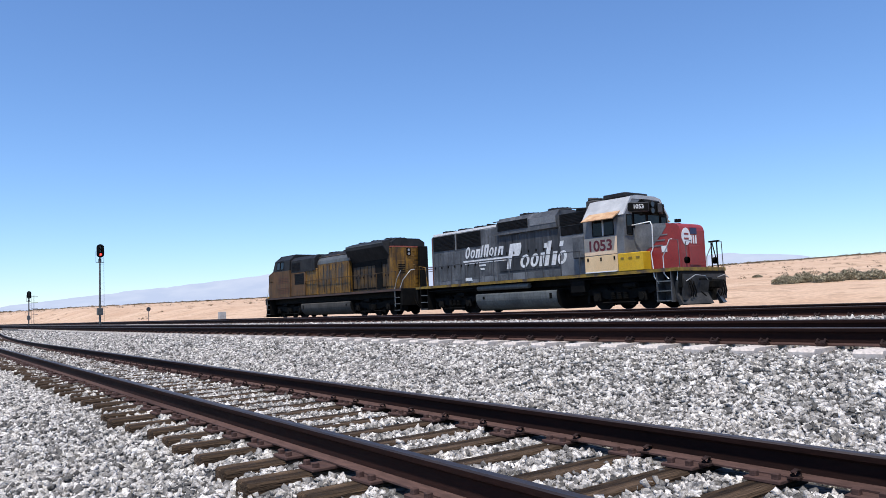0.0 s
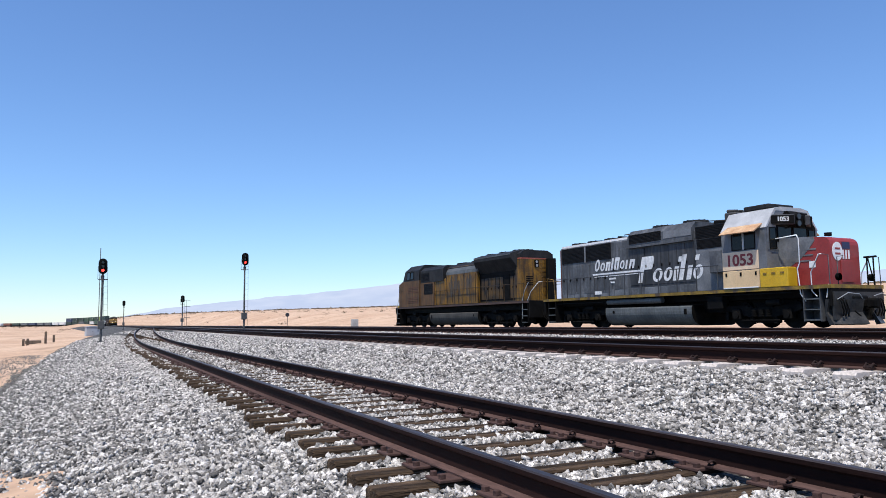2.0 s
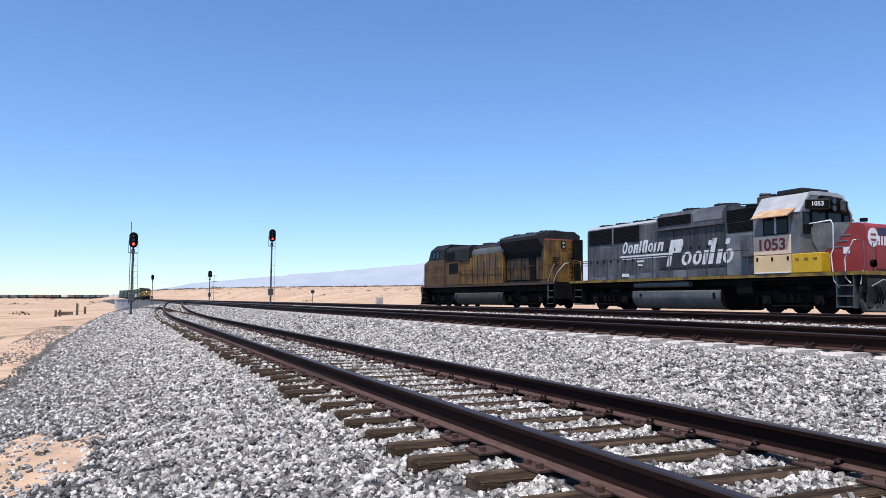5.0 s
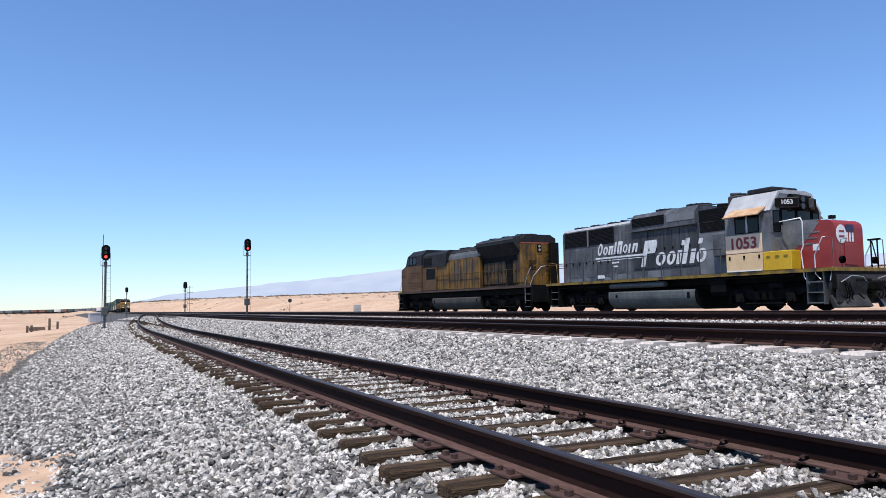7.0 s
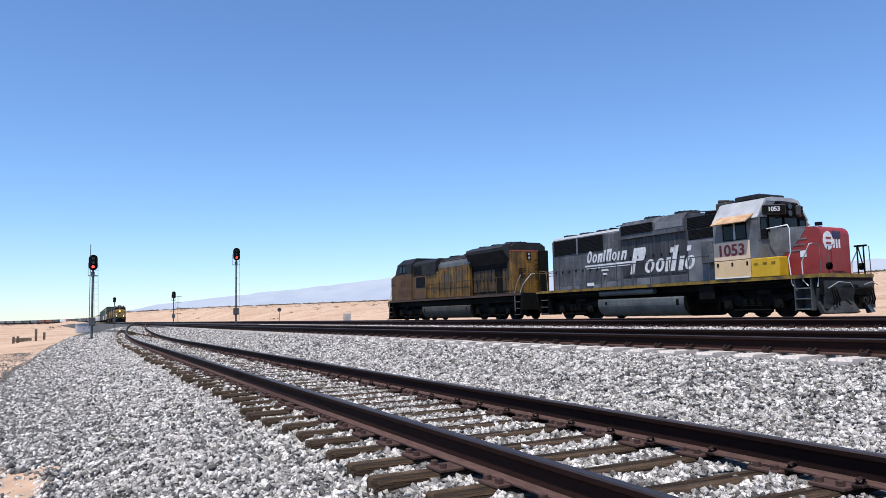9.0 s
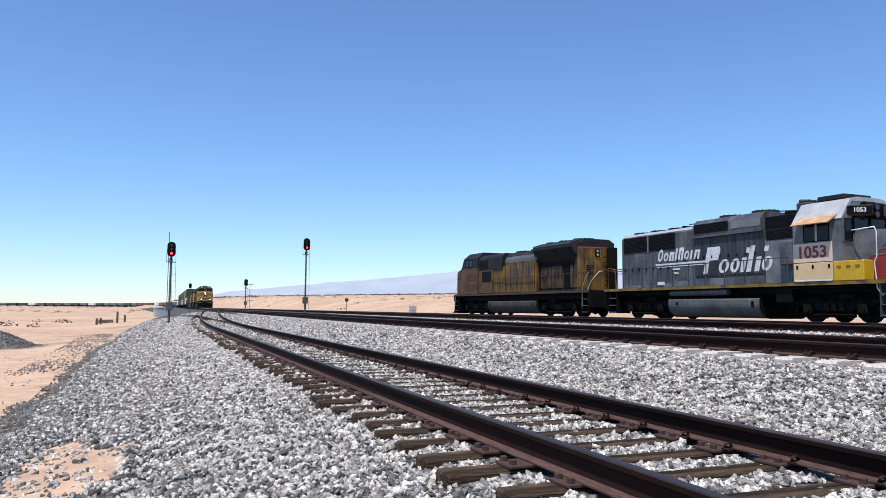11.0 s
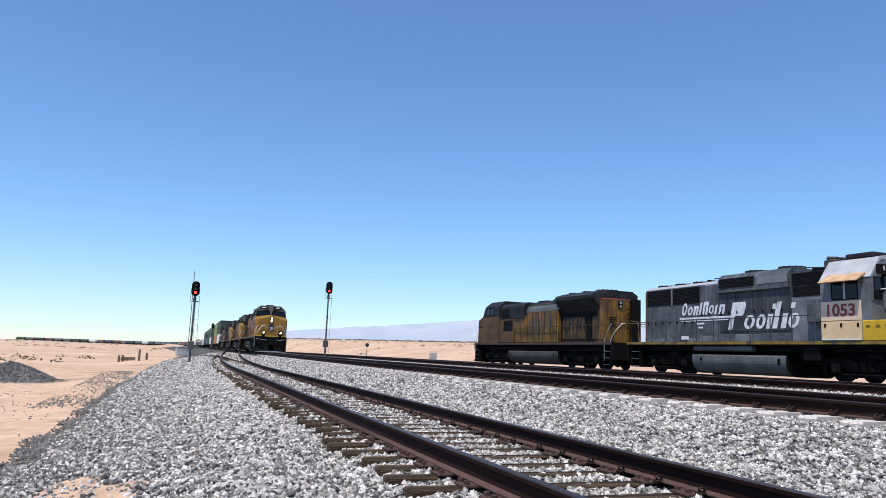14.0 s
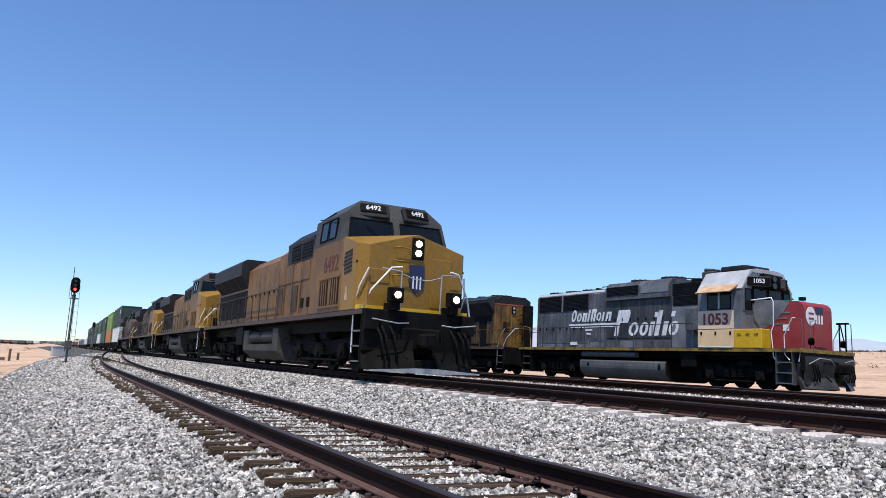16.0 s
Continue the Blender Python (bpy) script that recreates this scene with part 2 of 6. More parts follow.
# ---- mesh helpers ----
class Shape:
    """Collects closed pieces; link() makes one mesh object of them."""

    def __init__(self):
        self.v, self.f, self.smooth = [], [], []

    def add(self, v, f, smooth=False):
        n = len(self.v)
        self.v += [tuple(p) for p in v]
        self.f += [tuple(i + n for i in q) for q in f]
        self.smooth += [smooth] * len(f)
        return self

    def box(self, x0, x1, y0, y1, z0, z1, c=0.0):
        if c <= 0:
            v = [(x, y, z) for x in (x0, x1) for y in (y0, y1) for z in (z0, z1)]
            return self.add(v, [(0, 1, 3, 2), (4, 6, 7, 5), (0, 4, 5, 1), (2, 3, 7, 6), (0, 2, 6, 4), (1, 5, 7, 3)])
        c = min(c, (x1 - x0) * 0.45, (y1 - y0) * 0.45, (z1 - z0) * 0.45)
        lo, hi, v, at = (x0, y0, z0), (x1, y1, z1), [], {}
        for s in range(8):
            for ax in range(3):
                p = []
                for k in range(3):
                    up = s >> k & 1
                    p.append((hi[k] if up else lo[k]) + (0 if k == ax else (-c if up else c)))
                at[s, ax] = len(v)
                v.append(tuple(p))
        f = []
        for ax in range(3):
            a, b = [k for k in range(3) if k != ax]
            for up in (0, 1):
                base = up << ax
                f.append([at[base, ax], at[base | 1 << a, ax], at[base | 1 << a | 1 << b, ax], at[base | 1 << b, ax]])
            for i in (0, 1):
                for j in (0, 1):
                    base = i << a | j << b
                    f.append([at[base, a], at[base, b], at[base | 1 << ax, b], at[base | 1 << ax, a]])
        f += [[at[s, 0], at[s, 1], at[s, 2]] for s in range(8)]
        return self.add(v, f)

    def prism(self, outline, a, b, axis="x"):
        """An outline of two coordinates drawn out from a to b along an axis (x: outline in y, z; y: in x, z; z: in x, y)."""
        def put(p, t):
            return {"x": (t, *p), "y": (p[0], t, p[1]), "z": (*p, t)}[axis]
        n = len(outline)
        v = [put(p, a) for p in outline] + [put(p, b) for p in outline]
        f = [tuple(range(n))[::-1], tuple(range(n, 2 * n))] + [(i, (i + 1) % n, n + (i + 1) % n, n + i) for i in range(n)]
        return self.add(v, f)

    def tube(self, pts, r, n=8, r1=None):
        pts = [Vector(p) for p in pts]
        v, f = [], []
        for i, p in enumerate(pts):
            d = (pts[min(i + 1, len(pts) - 1)] - pts[max(i - 1, 0)]).normalized()
            s = d.cross(Vector((0, 0, 1)) if abs(d.z) < 0.9 else Vector((1, 0, 0))).normalized()
            u = s.cross(d)
            rr = r if r1 is None else r + (r1 - r) * i / (len(pts) - 1)
            v += [p + rr * (math.cos(k * math.tau / n) * s + math.sin(k * math.tau / n) * u) for k in range(n)]
        for i in range(len(pts) - 1):
            f += [(i * n + k, i * n + (k + 1) % n, (i + 1) * n + (k + 1) % n, (i + 1) * n + k) for k in range(n)]
        self.add(v, f, True)
        m = len(pts) - 1
        return self.add([], []).caps(v, n, m)

    def caps(self, v, n, m):
        self.add(v[:n], [tuple(range(n))])
        return self.add(v[m * n:], [tuple(range(n))])

    def disc(self, c, r, thick, axis="y", n=20, r2=None):
        e = {"x": Vector((1, 0, 0)), "y": Vector((0, 1, 0)), "z": Vector((0, 0, 1))}[axis]
        c = Vector(c)
        return self.tube([c - e * thick / 2, c + e * thick / 2], r, n, r2)

    def data(self, name):
        me = bpy.data.meshes.new(name)
        me.from_pydata(self.v, [], self.f)
        me.polygons.foreach_set("use_smooth", self.smooth)
        bm = bmesh.new()
        bm.from_mesh(me)
        bmesh.ops.recalc_face_normals(bm, faces=bm.faces)
        bm.to_mesh(me)
        bm.free()
        return me


def part(name, shape, material, parent=None, label=""):
    me = shape.data(name) if isinstance(shape, Shape) else shape
    if not me.materials:
        me.materials.append(MAT[material] if isinstance(material, str) else material)
    ob = new(name, me)
    ob.parent = parent
    return tagged(ob, label)


def thing(name, label, category, group="", kind="", at=None):
    ob = new(name)
    ob.empty_display_size = 0.2
    if at is not None:
        ob.matrix_basis = at
    return tagged(ob, label, category, group, kind)


def words(name, text, size, m, material, parent, stretch=1.0, bold=0.0):
    """Painted figures as a thin mesh at the pose m."""
    cu = bpy.data.curves.new(name, "FONT")
    cu.body, cu.size, cu.align_x, cu.align_y, cu.extrude, cu.offset = text, size, "CENTER", "CENTER", 0.003, bold
    tmp = bpy.data.objects.new(name, cu)
    scene.collection.objects.link(tmp)
    bpy.context.view_layer.update()
    me = bpy.data.meshes.new_from_object(tmp.evaluated_get(bpy.context.evaluated_depsgraph_get()))
    bpy.data.objects.remove(tmp)
    me.transform(m @ Matrix.Diagonal((stretch, 1, 1, 1)))
    me.materials.clear()
    return part(name, me, material, parent)


def on_side(x, y, z):
    """A plane that faces -x, read from there."""
    return Matrix(((0, 0, -1, x), (-1, 0, 0, y), (0, 1, 0, z), (0, 0, 0, 1)))


def on_front(x, y, z, tilt=0.0, turn=0.0):
    """A plane that faces -y."""
    return Matrix.Translation((x, y, z)) @ Euler((radians(90 - tilt), 0, radians(turn))).to_matrix().to_4x4()


# ---- the lie of the land ----
XB, XC, XD = 8.55, 14.75, 27.05            # centre lines: main track, second track, far siding
ZC, ZD = 0.10, -0.06                     # their rail tops; the main track's is zero
GAUGE_HALF = 0.754


def smooth(a, b, t):
    t = min(1.0, max(0.0, (t - a) / (b - a)))
    return t * t * (3 - 2 * t)


def bend(y):
    """The main tracks swing a little to the right, then run straight."""
    t = min(max(y - 5, 0.0), 30.0)
    return 0.042 * t * t / 60 + 0.042 * max(y - 35, 0.0)


def slope(y):
    return 0.042 * min(1.0, max(0.0, (y - 5) / 30))


def xa(y):
    """Centre line of the near siding, which swings over to the main track far ahead."""
    if y < 30:
        return 2.92 + 0.031 * y
    t = min(1.0, (y - 30) / 120)
    return 3.85 * (2 * t**3 - 3 * t**2 + 1) + 120 * 0.038 * (t**3 - 2 * t**2 + t) + 14.1 * (3 * t**2 - 2 * t**3) + 120 * 0.045 * (t**3 - t**2)


def za(y):
    return -0.40 + 0.40 * smooth(32, 95, y)


SECTION_X = (-60, -8, -5, -2, -1.4, 0.4, 1.2, 1.7, 1.85, 2.2, 4.4, 4.6, 5.2, 6.6, 7.25, 7.7, 10.1, 11.5, 13.2, 16.2, 18, 24, 25.6, 28.5, 30.5, 40, 90)
SECTION_Z = (-1.7, -1.55, -1.5, -1.22, -1.12, -0.86, -0.735, -0.682, -0.642, -0.61, -0.608, -0.60, -0.57, -0.33, -0.27, -0.23, -0.225, -0.19, -0.11, -0.11, -0.30, -0.36, -0.28, -0.28, -0.6, -0.75, -0.9)


def bed(x, y):
    """Height of the ballast and of the ground beside it, across the tracks."""
    edge = xa(y) + 1.6
    shift = bend(y)
    if x - shift >= 7.2 or edge > 7.2 + shift and x > edge:
        return float(np.interp(x - shift, SECTION_X, SECTION_Z))
    left = float(np.interp(min(x, edge) - (xa(y) - xa(5)), SECTION_X, SECTION_Z)) + (za(y) + 0.40) * smooth(-4, 0.5, x)
    if x <= edge:
        return left
    return left + (-0.27 - left) * smooth(edge, 7.2 + shift, x)


SKYLINE_B = (-180, -60, -10, 0, 5, 11, 24, 45, 59, 68, 100, 180)
SKYLINE_E = (0, 0, 0, 0.05, 0.68, 0.93, 1.2, 1.75, 2.3, 2.5, 2.4, 0)


def ground_z(x, y):
    r, b = math.hypot(x, y), math.degrees(math.atan2(x, y))
    e = math.tan(radians(float(np.interp(b, SKYLINE_B, SKYLINE_E))))
    z = bed(x, min(max(y, -20), 450))
    far = (e * 1500 + 1.0) * min(1.0, max(0.0, (r - 45) / 1455)) if e > 0 else 0
    if r > 1500:
        far -= (r - 1500) * e * 0.6
    w = smooth(30, 60, abs(x - 10 - bend(min(max(y, 0), 450))))
    z += far * (w if y < 500 else max(w, smooth(500, 700, y)))
    u = 0.10 * noise.noise((x * 0.12, y * 0.12, 0)) + 0.045 * noise.noise((x * 1.3 - y * 0.25, y * 0.22, 9)) * (1 - smooth(40, 80, r)) + 0.5 * noise.noise((x * 0.012, y * 0.012, 3)) * smooth(60, 200, r)
    return z + u * smooth(-1.5, -5, x) if x < 5 else z + u * w


def spaced(edges):
    out = []
    for a, b, n in edges:
        out += [a + (b - a) * i / n for i in range(n)]
    return out + [edges[-1][1]]


def sheet(name, xs, ys, height, material, label, category, kind="structure"):
    v = [(x, y, height(x, y)) for y in ys for x in xs]
    n = len(xs)
    f = [(j * n + i, j * n + i + 1, (j + 1) * n + i + 1, (j + 1) * n + i) for j in range(len(ys) - 1) for i in range(n - 1)]
    me = bpy.data.meshes.new(name)
    me.from_pydata(v, [], f)
    me.polygons.foreach_set("use_smooth", [True] * len(f))
    me.materials.append(MAT[material])
    return tagged(new(name, me), label, category, kind=kind)


LAND_X = spaced([(-4000, -600, 12), (-600, -100, 14), (-100, -12, 22), (-12, -1, 56), (-1, 28, 30), (28, 100, 18), (100, 700, 24), (700, 4200, 16)])
LAND_Y = spaced([(-1500, -100, 8), (-100, -10, 10), (-10, 60, 90), (60, 160, 40), (160, 700, 40), (700, 1700, 24), (1700, 4200, 12)])


def land(x, y):
    return ground_z(x, y) - (0.14 * smooth(-1.9, -0.6, x) if x < 5 else 0.14 * (1 - smooth(29.7, 31.0, x - bend(min(max(y, 0), 520)))))


ground = sheet("ground", LAND_X, LAND_Y, land, "sand", "pale tan desert sand with tyre marks and scattered scrub", "ground")


def toe(y):
    """Where the ballast runs out on the sand."""
    return -1.45 + (xa(y) - xa(8)) * 0.7 + 0.22 * noise.noise((0, y * 0.5, 5)) + 0.12 * noise.noise((0, y * 1.9, 8))


def ballast_z(x, y):
    a = toe(y)
    return bed(x, y) - 0.17 * (1 - smooth(a - 0.1, a + 0.35, x)) - 0.3 * smooth(29.5, 30.3, x - bend(y)) + 0.02 * noise.noise((x * 3, y * 3, 1))


BED_X = spaced([(-2.2, 0, 16), (0, 8, 40), (8, 56, 86)])
BED_Y = spaced([(-40, 0, 10), (0, 20, 100), (20, 60, 80), (60, 160, 50), (160, 520, 30)])
ballast = sheet("ballast", BED_X, BED_Y, ballast_z, "bed", "crushed stone ballast, darkened as the shade between loose stones", "ballast")


# ---- loose stones ----
def stones(name, zones, material, label, seed, height, skip=lambda x, y: False, flat=0.46):
    """Angular stones, each a squashed and skewed block, in one mesh."""
    rng = np.random.default_rng(seed)
    base = np.array([(x, y, z) for x in (-1, 1) for y in (-1, 1) for z in (-1, 1)], float)
    quad = np.array([(0, 1, 3, 2), (4, 6, 7, 5), (0, 4, 5, 1), (2, 3, 7, 6), (0, 2, 6, 4), (1, 5, 7, 3)])
    spots = []
    for x0, x1, y0, y1, density, size in zones:
        n = int((x1 - x0) * (y1 - y0) * density)
        for x, y, s in zip(rng.uniform(x0, x1, n), rng.uniform(y0, y1, n), rng.uniform(0.55, 1.25, n) * size):
            if not skip(x, y):
                spots.append((x, y, height(x, y) + s * rng.uniform(0.0, 0.7), s))
    p = np.array(spots)
    n = len(p)
    shape = base[None] * (1 + rng.uniform(-0.42, 0.30, (n, 8, 3))) * rng.uniform(0.5, 1.6, (n, 1, 3)) * np.array((1, 0.85, flat))
    q = rng.normal(size=(n, 4))
    q[:, 1:3] *= 0.55
    q /= np.linalg.norm(q, axis=1)[:, None]
    w, a, b, c = q.T
    rot = np.stack([1 - 2 * (b * b + c * c), 2 * (a * b - c * w), 2 * (a * c + b * w), 2 * (a * b + c * w), 1 - 2 * (a * a + c * c), 2 * (b * c - a * w), 2 * (a * c - b * w), 2 * (b * c + a * w), 1 - 2 * (a * a + b * b)], 1).reshape(n, 3, 3)
    v = np.einsum("nij,nkj->nki", rot, shape * p[:, 3, None, None]) + p[:, None, :3]
    f = (quad[None] + 8 * np.arange(n)[:, None, None]).reshape(-1, 4)
    me = bpy.data.meshes.new(name)
    me.vertices.add(8 * n)
    me.vertices.foreach_set("co", v.ravel())
    me.loops.add(f.size)
    me.loops.foreach_set("vertex_index", f.ravel())
    me.polygons.add(len(f))
    me.polygons.foreach_set("loop_start", np.arange(0, f.size, 4))
    me.update(calc_edges=True)
    me.materials.append(MAT[material])
    return tagged(new(name, me), label, "gravel", kind="stuff")


TIE_STEP = 0.5


def off_track(x, y):
    d = x - xa(y)
    if abs(abs(d) - GAUGE_HALF) < 0.11 or abs(abs(x - XB - bend(y)) - GAUGE_HALF) < 0.12 or abs(abs(x - XC - bend(y)) - GAUGE_HALF) < 0.12:
        return True
    if abs(d) < 1.32 and abs((y + 0.25) % TIE_STEP - 0.25) < 0.125:
        return random.random() < 0.97
    if -1.40 < x - XB - bend(y) < -0.8 and abs((y + 0.305) % 0.61 - 0.305) < 0.14:
        return random.random() < 0.97
    if ((x + 0.45) / 0.55) ** 2 + ((y - 6.8) / 1.7) ** 2 < 0.9 + 0.8 * noise.noise((x * 3, y * 2, 0)):
        return random.random() < 0.72
    d = x - toe(y)
    return d < 0.1 * random.random() or d < 2.0 and random.random() < 0.5 * (1 - d / 2.0)


ZONES = [
    (-1.7, 1.95, 0.8, 7, 900, 0.020), (-1.7, 2.0, 7, 14, 620, 0.021), (-1.7, 2.4, 14, 32, 260, 0.027),
    (1.8, 4.7, 1.0, 9, 1300, 0.019), (1.8, 4.8, 9, 24, 620, 0.022), (1.9, 5.0, 24, 50, 170, 0.030),
    (4.5, 7.9, 1.2, 9, 900, 0.020), (4.5, 7.9, 9, 18, 580, 0.022), (4.6, 7.9, 18, 42, 190, 0.028),
    (-1.0, 4.5, 32, 75, 40, 0.045), (5.5, 8.6, 42, 90, 45, 0.045),
    (7.8, 10.4, 3, 25, 130, 0.025), (9.9, 13.9, 4, 34, 170, 0.025),
    (-1.7, 1.95, -7, 0.8, 420, 0.026), (1.8, 4.7, -7, 1.0, 420, 0.026), (4.5, 7.9, -7, 1.2, 380, 0.027), (7.8, 13.9, -7, 4, 150, 0.029),
]
stones("ballast_stones", [(a, b, c, d, n * 1.15, s * 0.95) for a, b, c, d, n, s in ZONES], "stone", "loose angular pale grey and white ballast stones", 3, ballast_z, off_track)


def toe_skip(x, y):
    if ((x + 0.45) / 0.6) ** 2 + ((y - 6.8) / 1.8) ** 2 < 0.95 + 0.8 * noise.noise((x * 3, y * 2, 0)) and random.random() < 0.85:
        return True
    return not toe(y) - 0.3 * random.random() < x < toe(y) + 0.2 + 2.3 * random.random() ** 1.5


stones("toe_gravel", [(-2.2, 1.9, -7, 2.0, 300, 0.022), (-2.2, 1.9, 2.0, 14, 760, 0.018), (-2.2, 2.2, 14, 34, 300, 0.022), (-2.0, 2.6, 34, 60, 60, 0.03)], "dark_stone", "dark grey gravel spilled along the foot of the ballast", 5, lambda x, y: max(ballast_z(x, y), land(x, y)), toe_skip)

sand_patch = Shape()
ring = [(0.62 * (1 + 0.35 * noise.noise((math.cos(a) * 1.5, math.sin(a) * 1.5, 2))) * math.cos(a) - 0.45, 1.75 * (1 + 0.35 * noise.noise((math.cos(a) * 1.5, math.sin(a) * 1.5, 9))) * math.sin(a) + 6.8) for a in [i * math.tau / 40 for i in range(40)]]
rows_of = []
for k, lift in ((1.0, -0.03), (0.8, 0.0), (0.5, 0.014), (0.2, 0.02)):
    rows_of += [(-0.45 + (x + 0.45) * k, 6.8 + (y - 6.8) * k, bed(-0.45 + (x + 0.45) * k, 6.8 + (y - 6.8) * k) + lift) for x, y in ring]
sand_patch.add(rows_of, [(j * 40 + i, j * 40 + (i + 1) % 40, (j + 1) * 40 + (i + 1) % 40, (j + 1) * 40 + i) for j in range(3) for i in range(40)] + [tuple(range(120, 160))], True)
tagged(part("sand_patch", sand_patch, "sand"), "drift of pale sand lying on the ballast", "sand", kind="structure")


# ---- tracks ----
RAIL = [(-0.076, -0.186), (0.076, -0.186), (0.076, -0.175), (0.016, -0.158), (0.009, -0.13), (0.009, -0.06), (0.016, -0.05), (0.036, -0.04), (0.037, -0.01), (0.028, 0.0), (-0.028, 0.0), (-0.037, -0.01), (-0.036, -0.04), (-0.016, -0.05), (-0.009, -0.06), (-0.009, -0.13), (-0.016, -0.158), (-0.076, -0.175)]
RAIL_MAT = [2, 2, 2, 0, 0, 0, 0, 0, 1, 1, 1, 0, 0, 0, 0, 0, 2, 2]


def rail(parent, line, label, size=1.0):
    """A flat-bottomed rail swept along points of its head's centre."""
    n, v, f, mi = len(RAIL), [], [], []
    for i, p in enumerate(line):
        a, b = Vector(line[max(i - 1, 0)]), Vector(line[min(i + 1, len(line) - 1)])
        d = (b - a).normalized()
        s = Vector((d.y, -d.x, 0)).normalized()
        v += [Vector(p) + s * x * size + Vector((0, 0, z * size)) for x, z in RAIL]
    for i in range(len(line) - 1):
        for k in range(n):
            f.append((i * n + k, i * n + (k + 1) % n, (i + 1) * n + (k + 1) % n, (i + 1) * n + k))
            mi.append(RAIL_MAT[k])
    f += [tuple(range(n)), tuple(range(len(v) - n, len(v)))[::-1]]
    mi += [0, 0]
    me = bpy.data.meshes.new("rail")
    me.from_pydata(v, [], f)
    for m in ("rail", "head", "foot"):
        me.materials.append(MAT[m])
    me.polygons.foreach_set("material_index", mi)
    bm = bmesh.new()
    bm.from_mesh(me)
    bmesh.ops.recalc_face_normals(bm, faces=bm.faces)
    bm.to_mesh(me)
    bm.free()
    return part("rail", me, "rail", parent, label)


CURVE_AT, CURVE_R = 450.0, 860.0


def main_line(s, off=0.0):
    """Place and heading (left of +y) at s metres along the main track, off metres to its right."""
    if s < CURVE_AT:
        return XB + bend(s) + off, s, -math.atan(slope(s))
    h0 = -math.atan(slope(CURVE_AT))
    a = h0 + (s - CURVE_AT) / CURVE_R
    cx, cy = XB + bend(CURVE_AT) - CURVE_R * math.cos(h0), CURVE_AT - CURVE_R * math.sin(h0)
    return cx + (CURVE_R + off) * math.cos(a), cy + (CURVE_R + off) * math.sin(a), a


def line_of(fx, fz, ys):
    return [(fx(y), y, fz(y)) for y in ys]


siding = thing("near_siding_track", "wood-tied siding track with rusty rails in ballast", "railway track", kind="structure")
ya = [-30 + i * 2.0 for i in range(30)] + [30 + i * 1.5 for i in range(74)]
for side in (-1, 1):
    rail(siding, line_of(lambda y: xa(y) + side * GAUGE_HALF, za, ya), "dark rusty steel rail", 0.87)
main = thing("main_track", "concrete-tied main track with rusty rails in ballast", "railway track", kind="structure")
for side in (-1, 1):
    pts = [main_line(s, side * GAUGE_HALF) for s in [-60, 0] + [5 + 4 * i for i in range(12)] + [150, 300] + [450 + 20 * i for i in range(46)]]
    rail(main, [(x, y, 0.03 if side > 0 else 0.0) for x, y, _ in pts], "dark rusty steel rail")
second = thing("second_track", "concrete-tied second track with rusty rails in ballast", "railway track", kind="structure")
far_siding = thing("far_siding_track", "siding track under the standing locomotives", "railway track", kind="structure")
for side in (-1, 1):
    rail(far_siding, [(XD + 0.047 * max(0.0, y - 65) + side * GAUGE_HALF, y, ZD) for y in (-60, 0, 30, 65, 75, 200, 450)], "dark rusty steel rail")
for owner, cx, cz in ((second, XC, ZC),):
    for side in (-1, 1):
        pts = [main_line(s, cx - XB + side * GAUGE_HALF) for s in [-60, 0] + [5 + 4 * i for i in range(12)] + [150, 300] + [450 + 25 * i for i in range(30)]]
        rail(owner, [(x, y, cz + (0.03 if side > 0 else 0)) for x, y, _ in pts], "dark rusty steel rail")




# ---- rolling stock ----
def handrail(parent, pts, material="steel", r=0.02, label=""):
    return part("handrail", Shape().tube(pts, r, 6), material, parent, label)


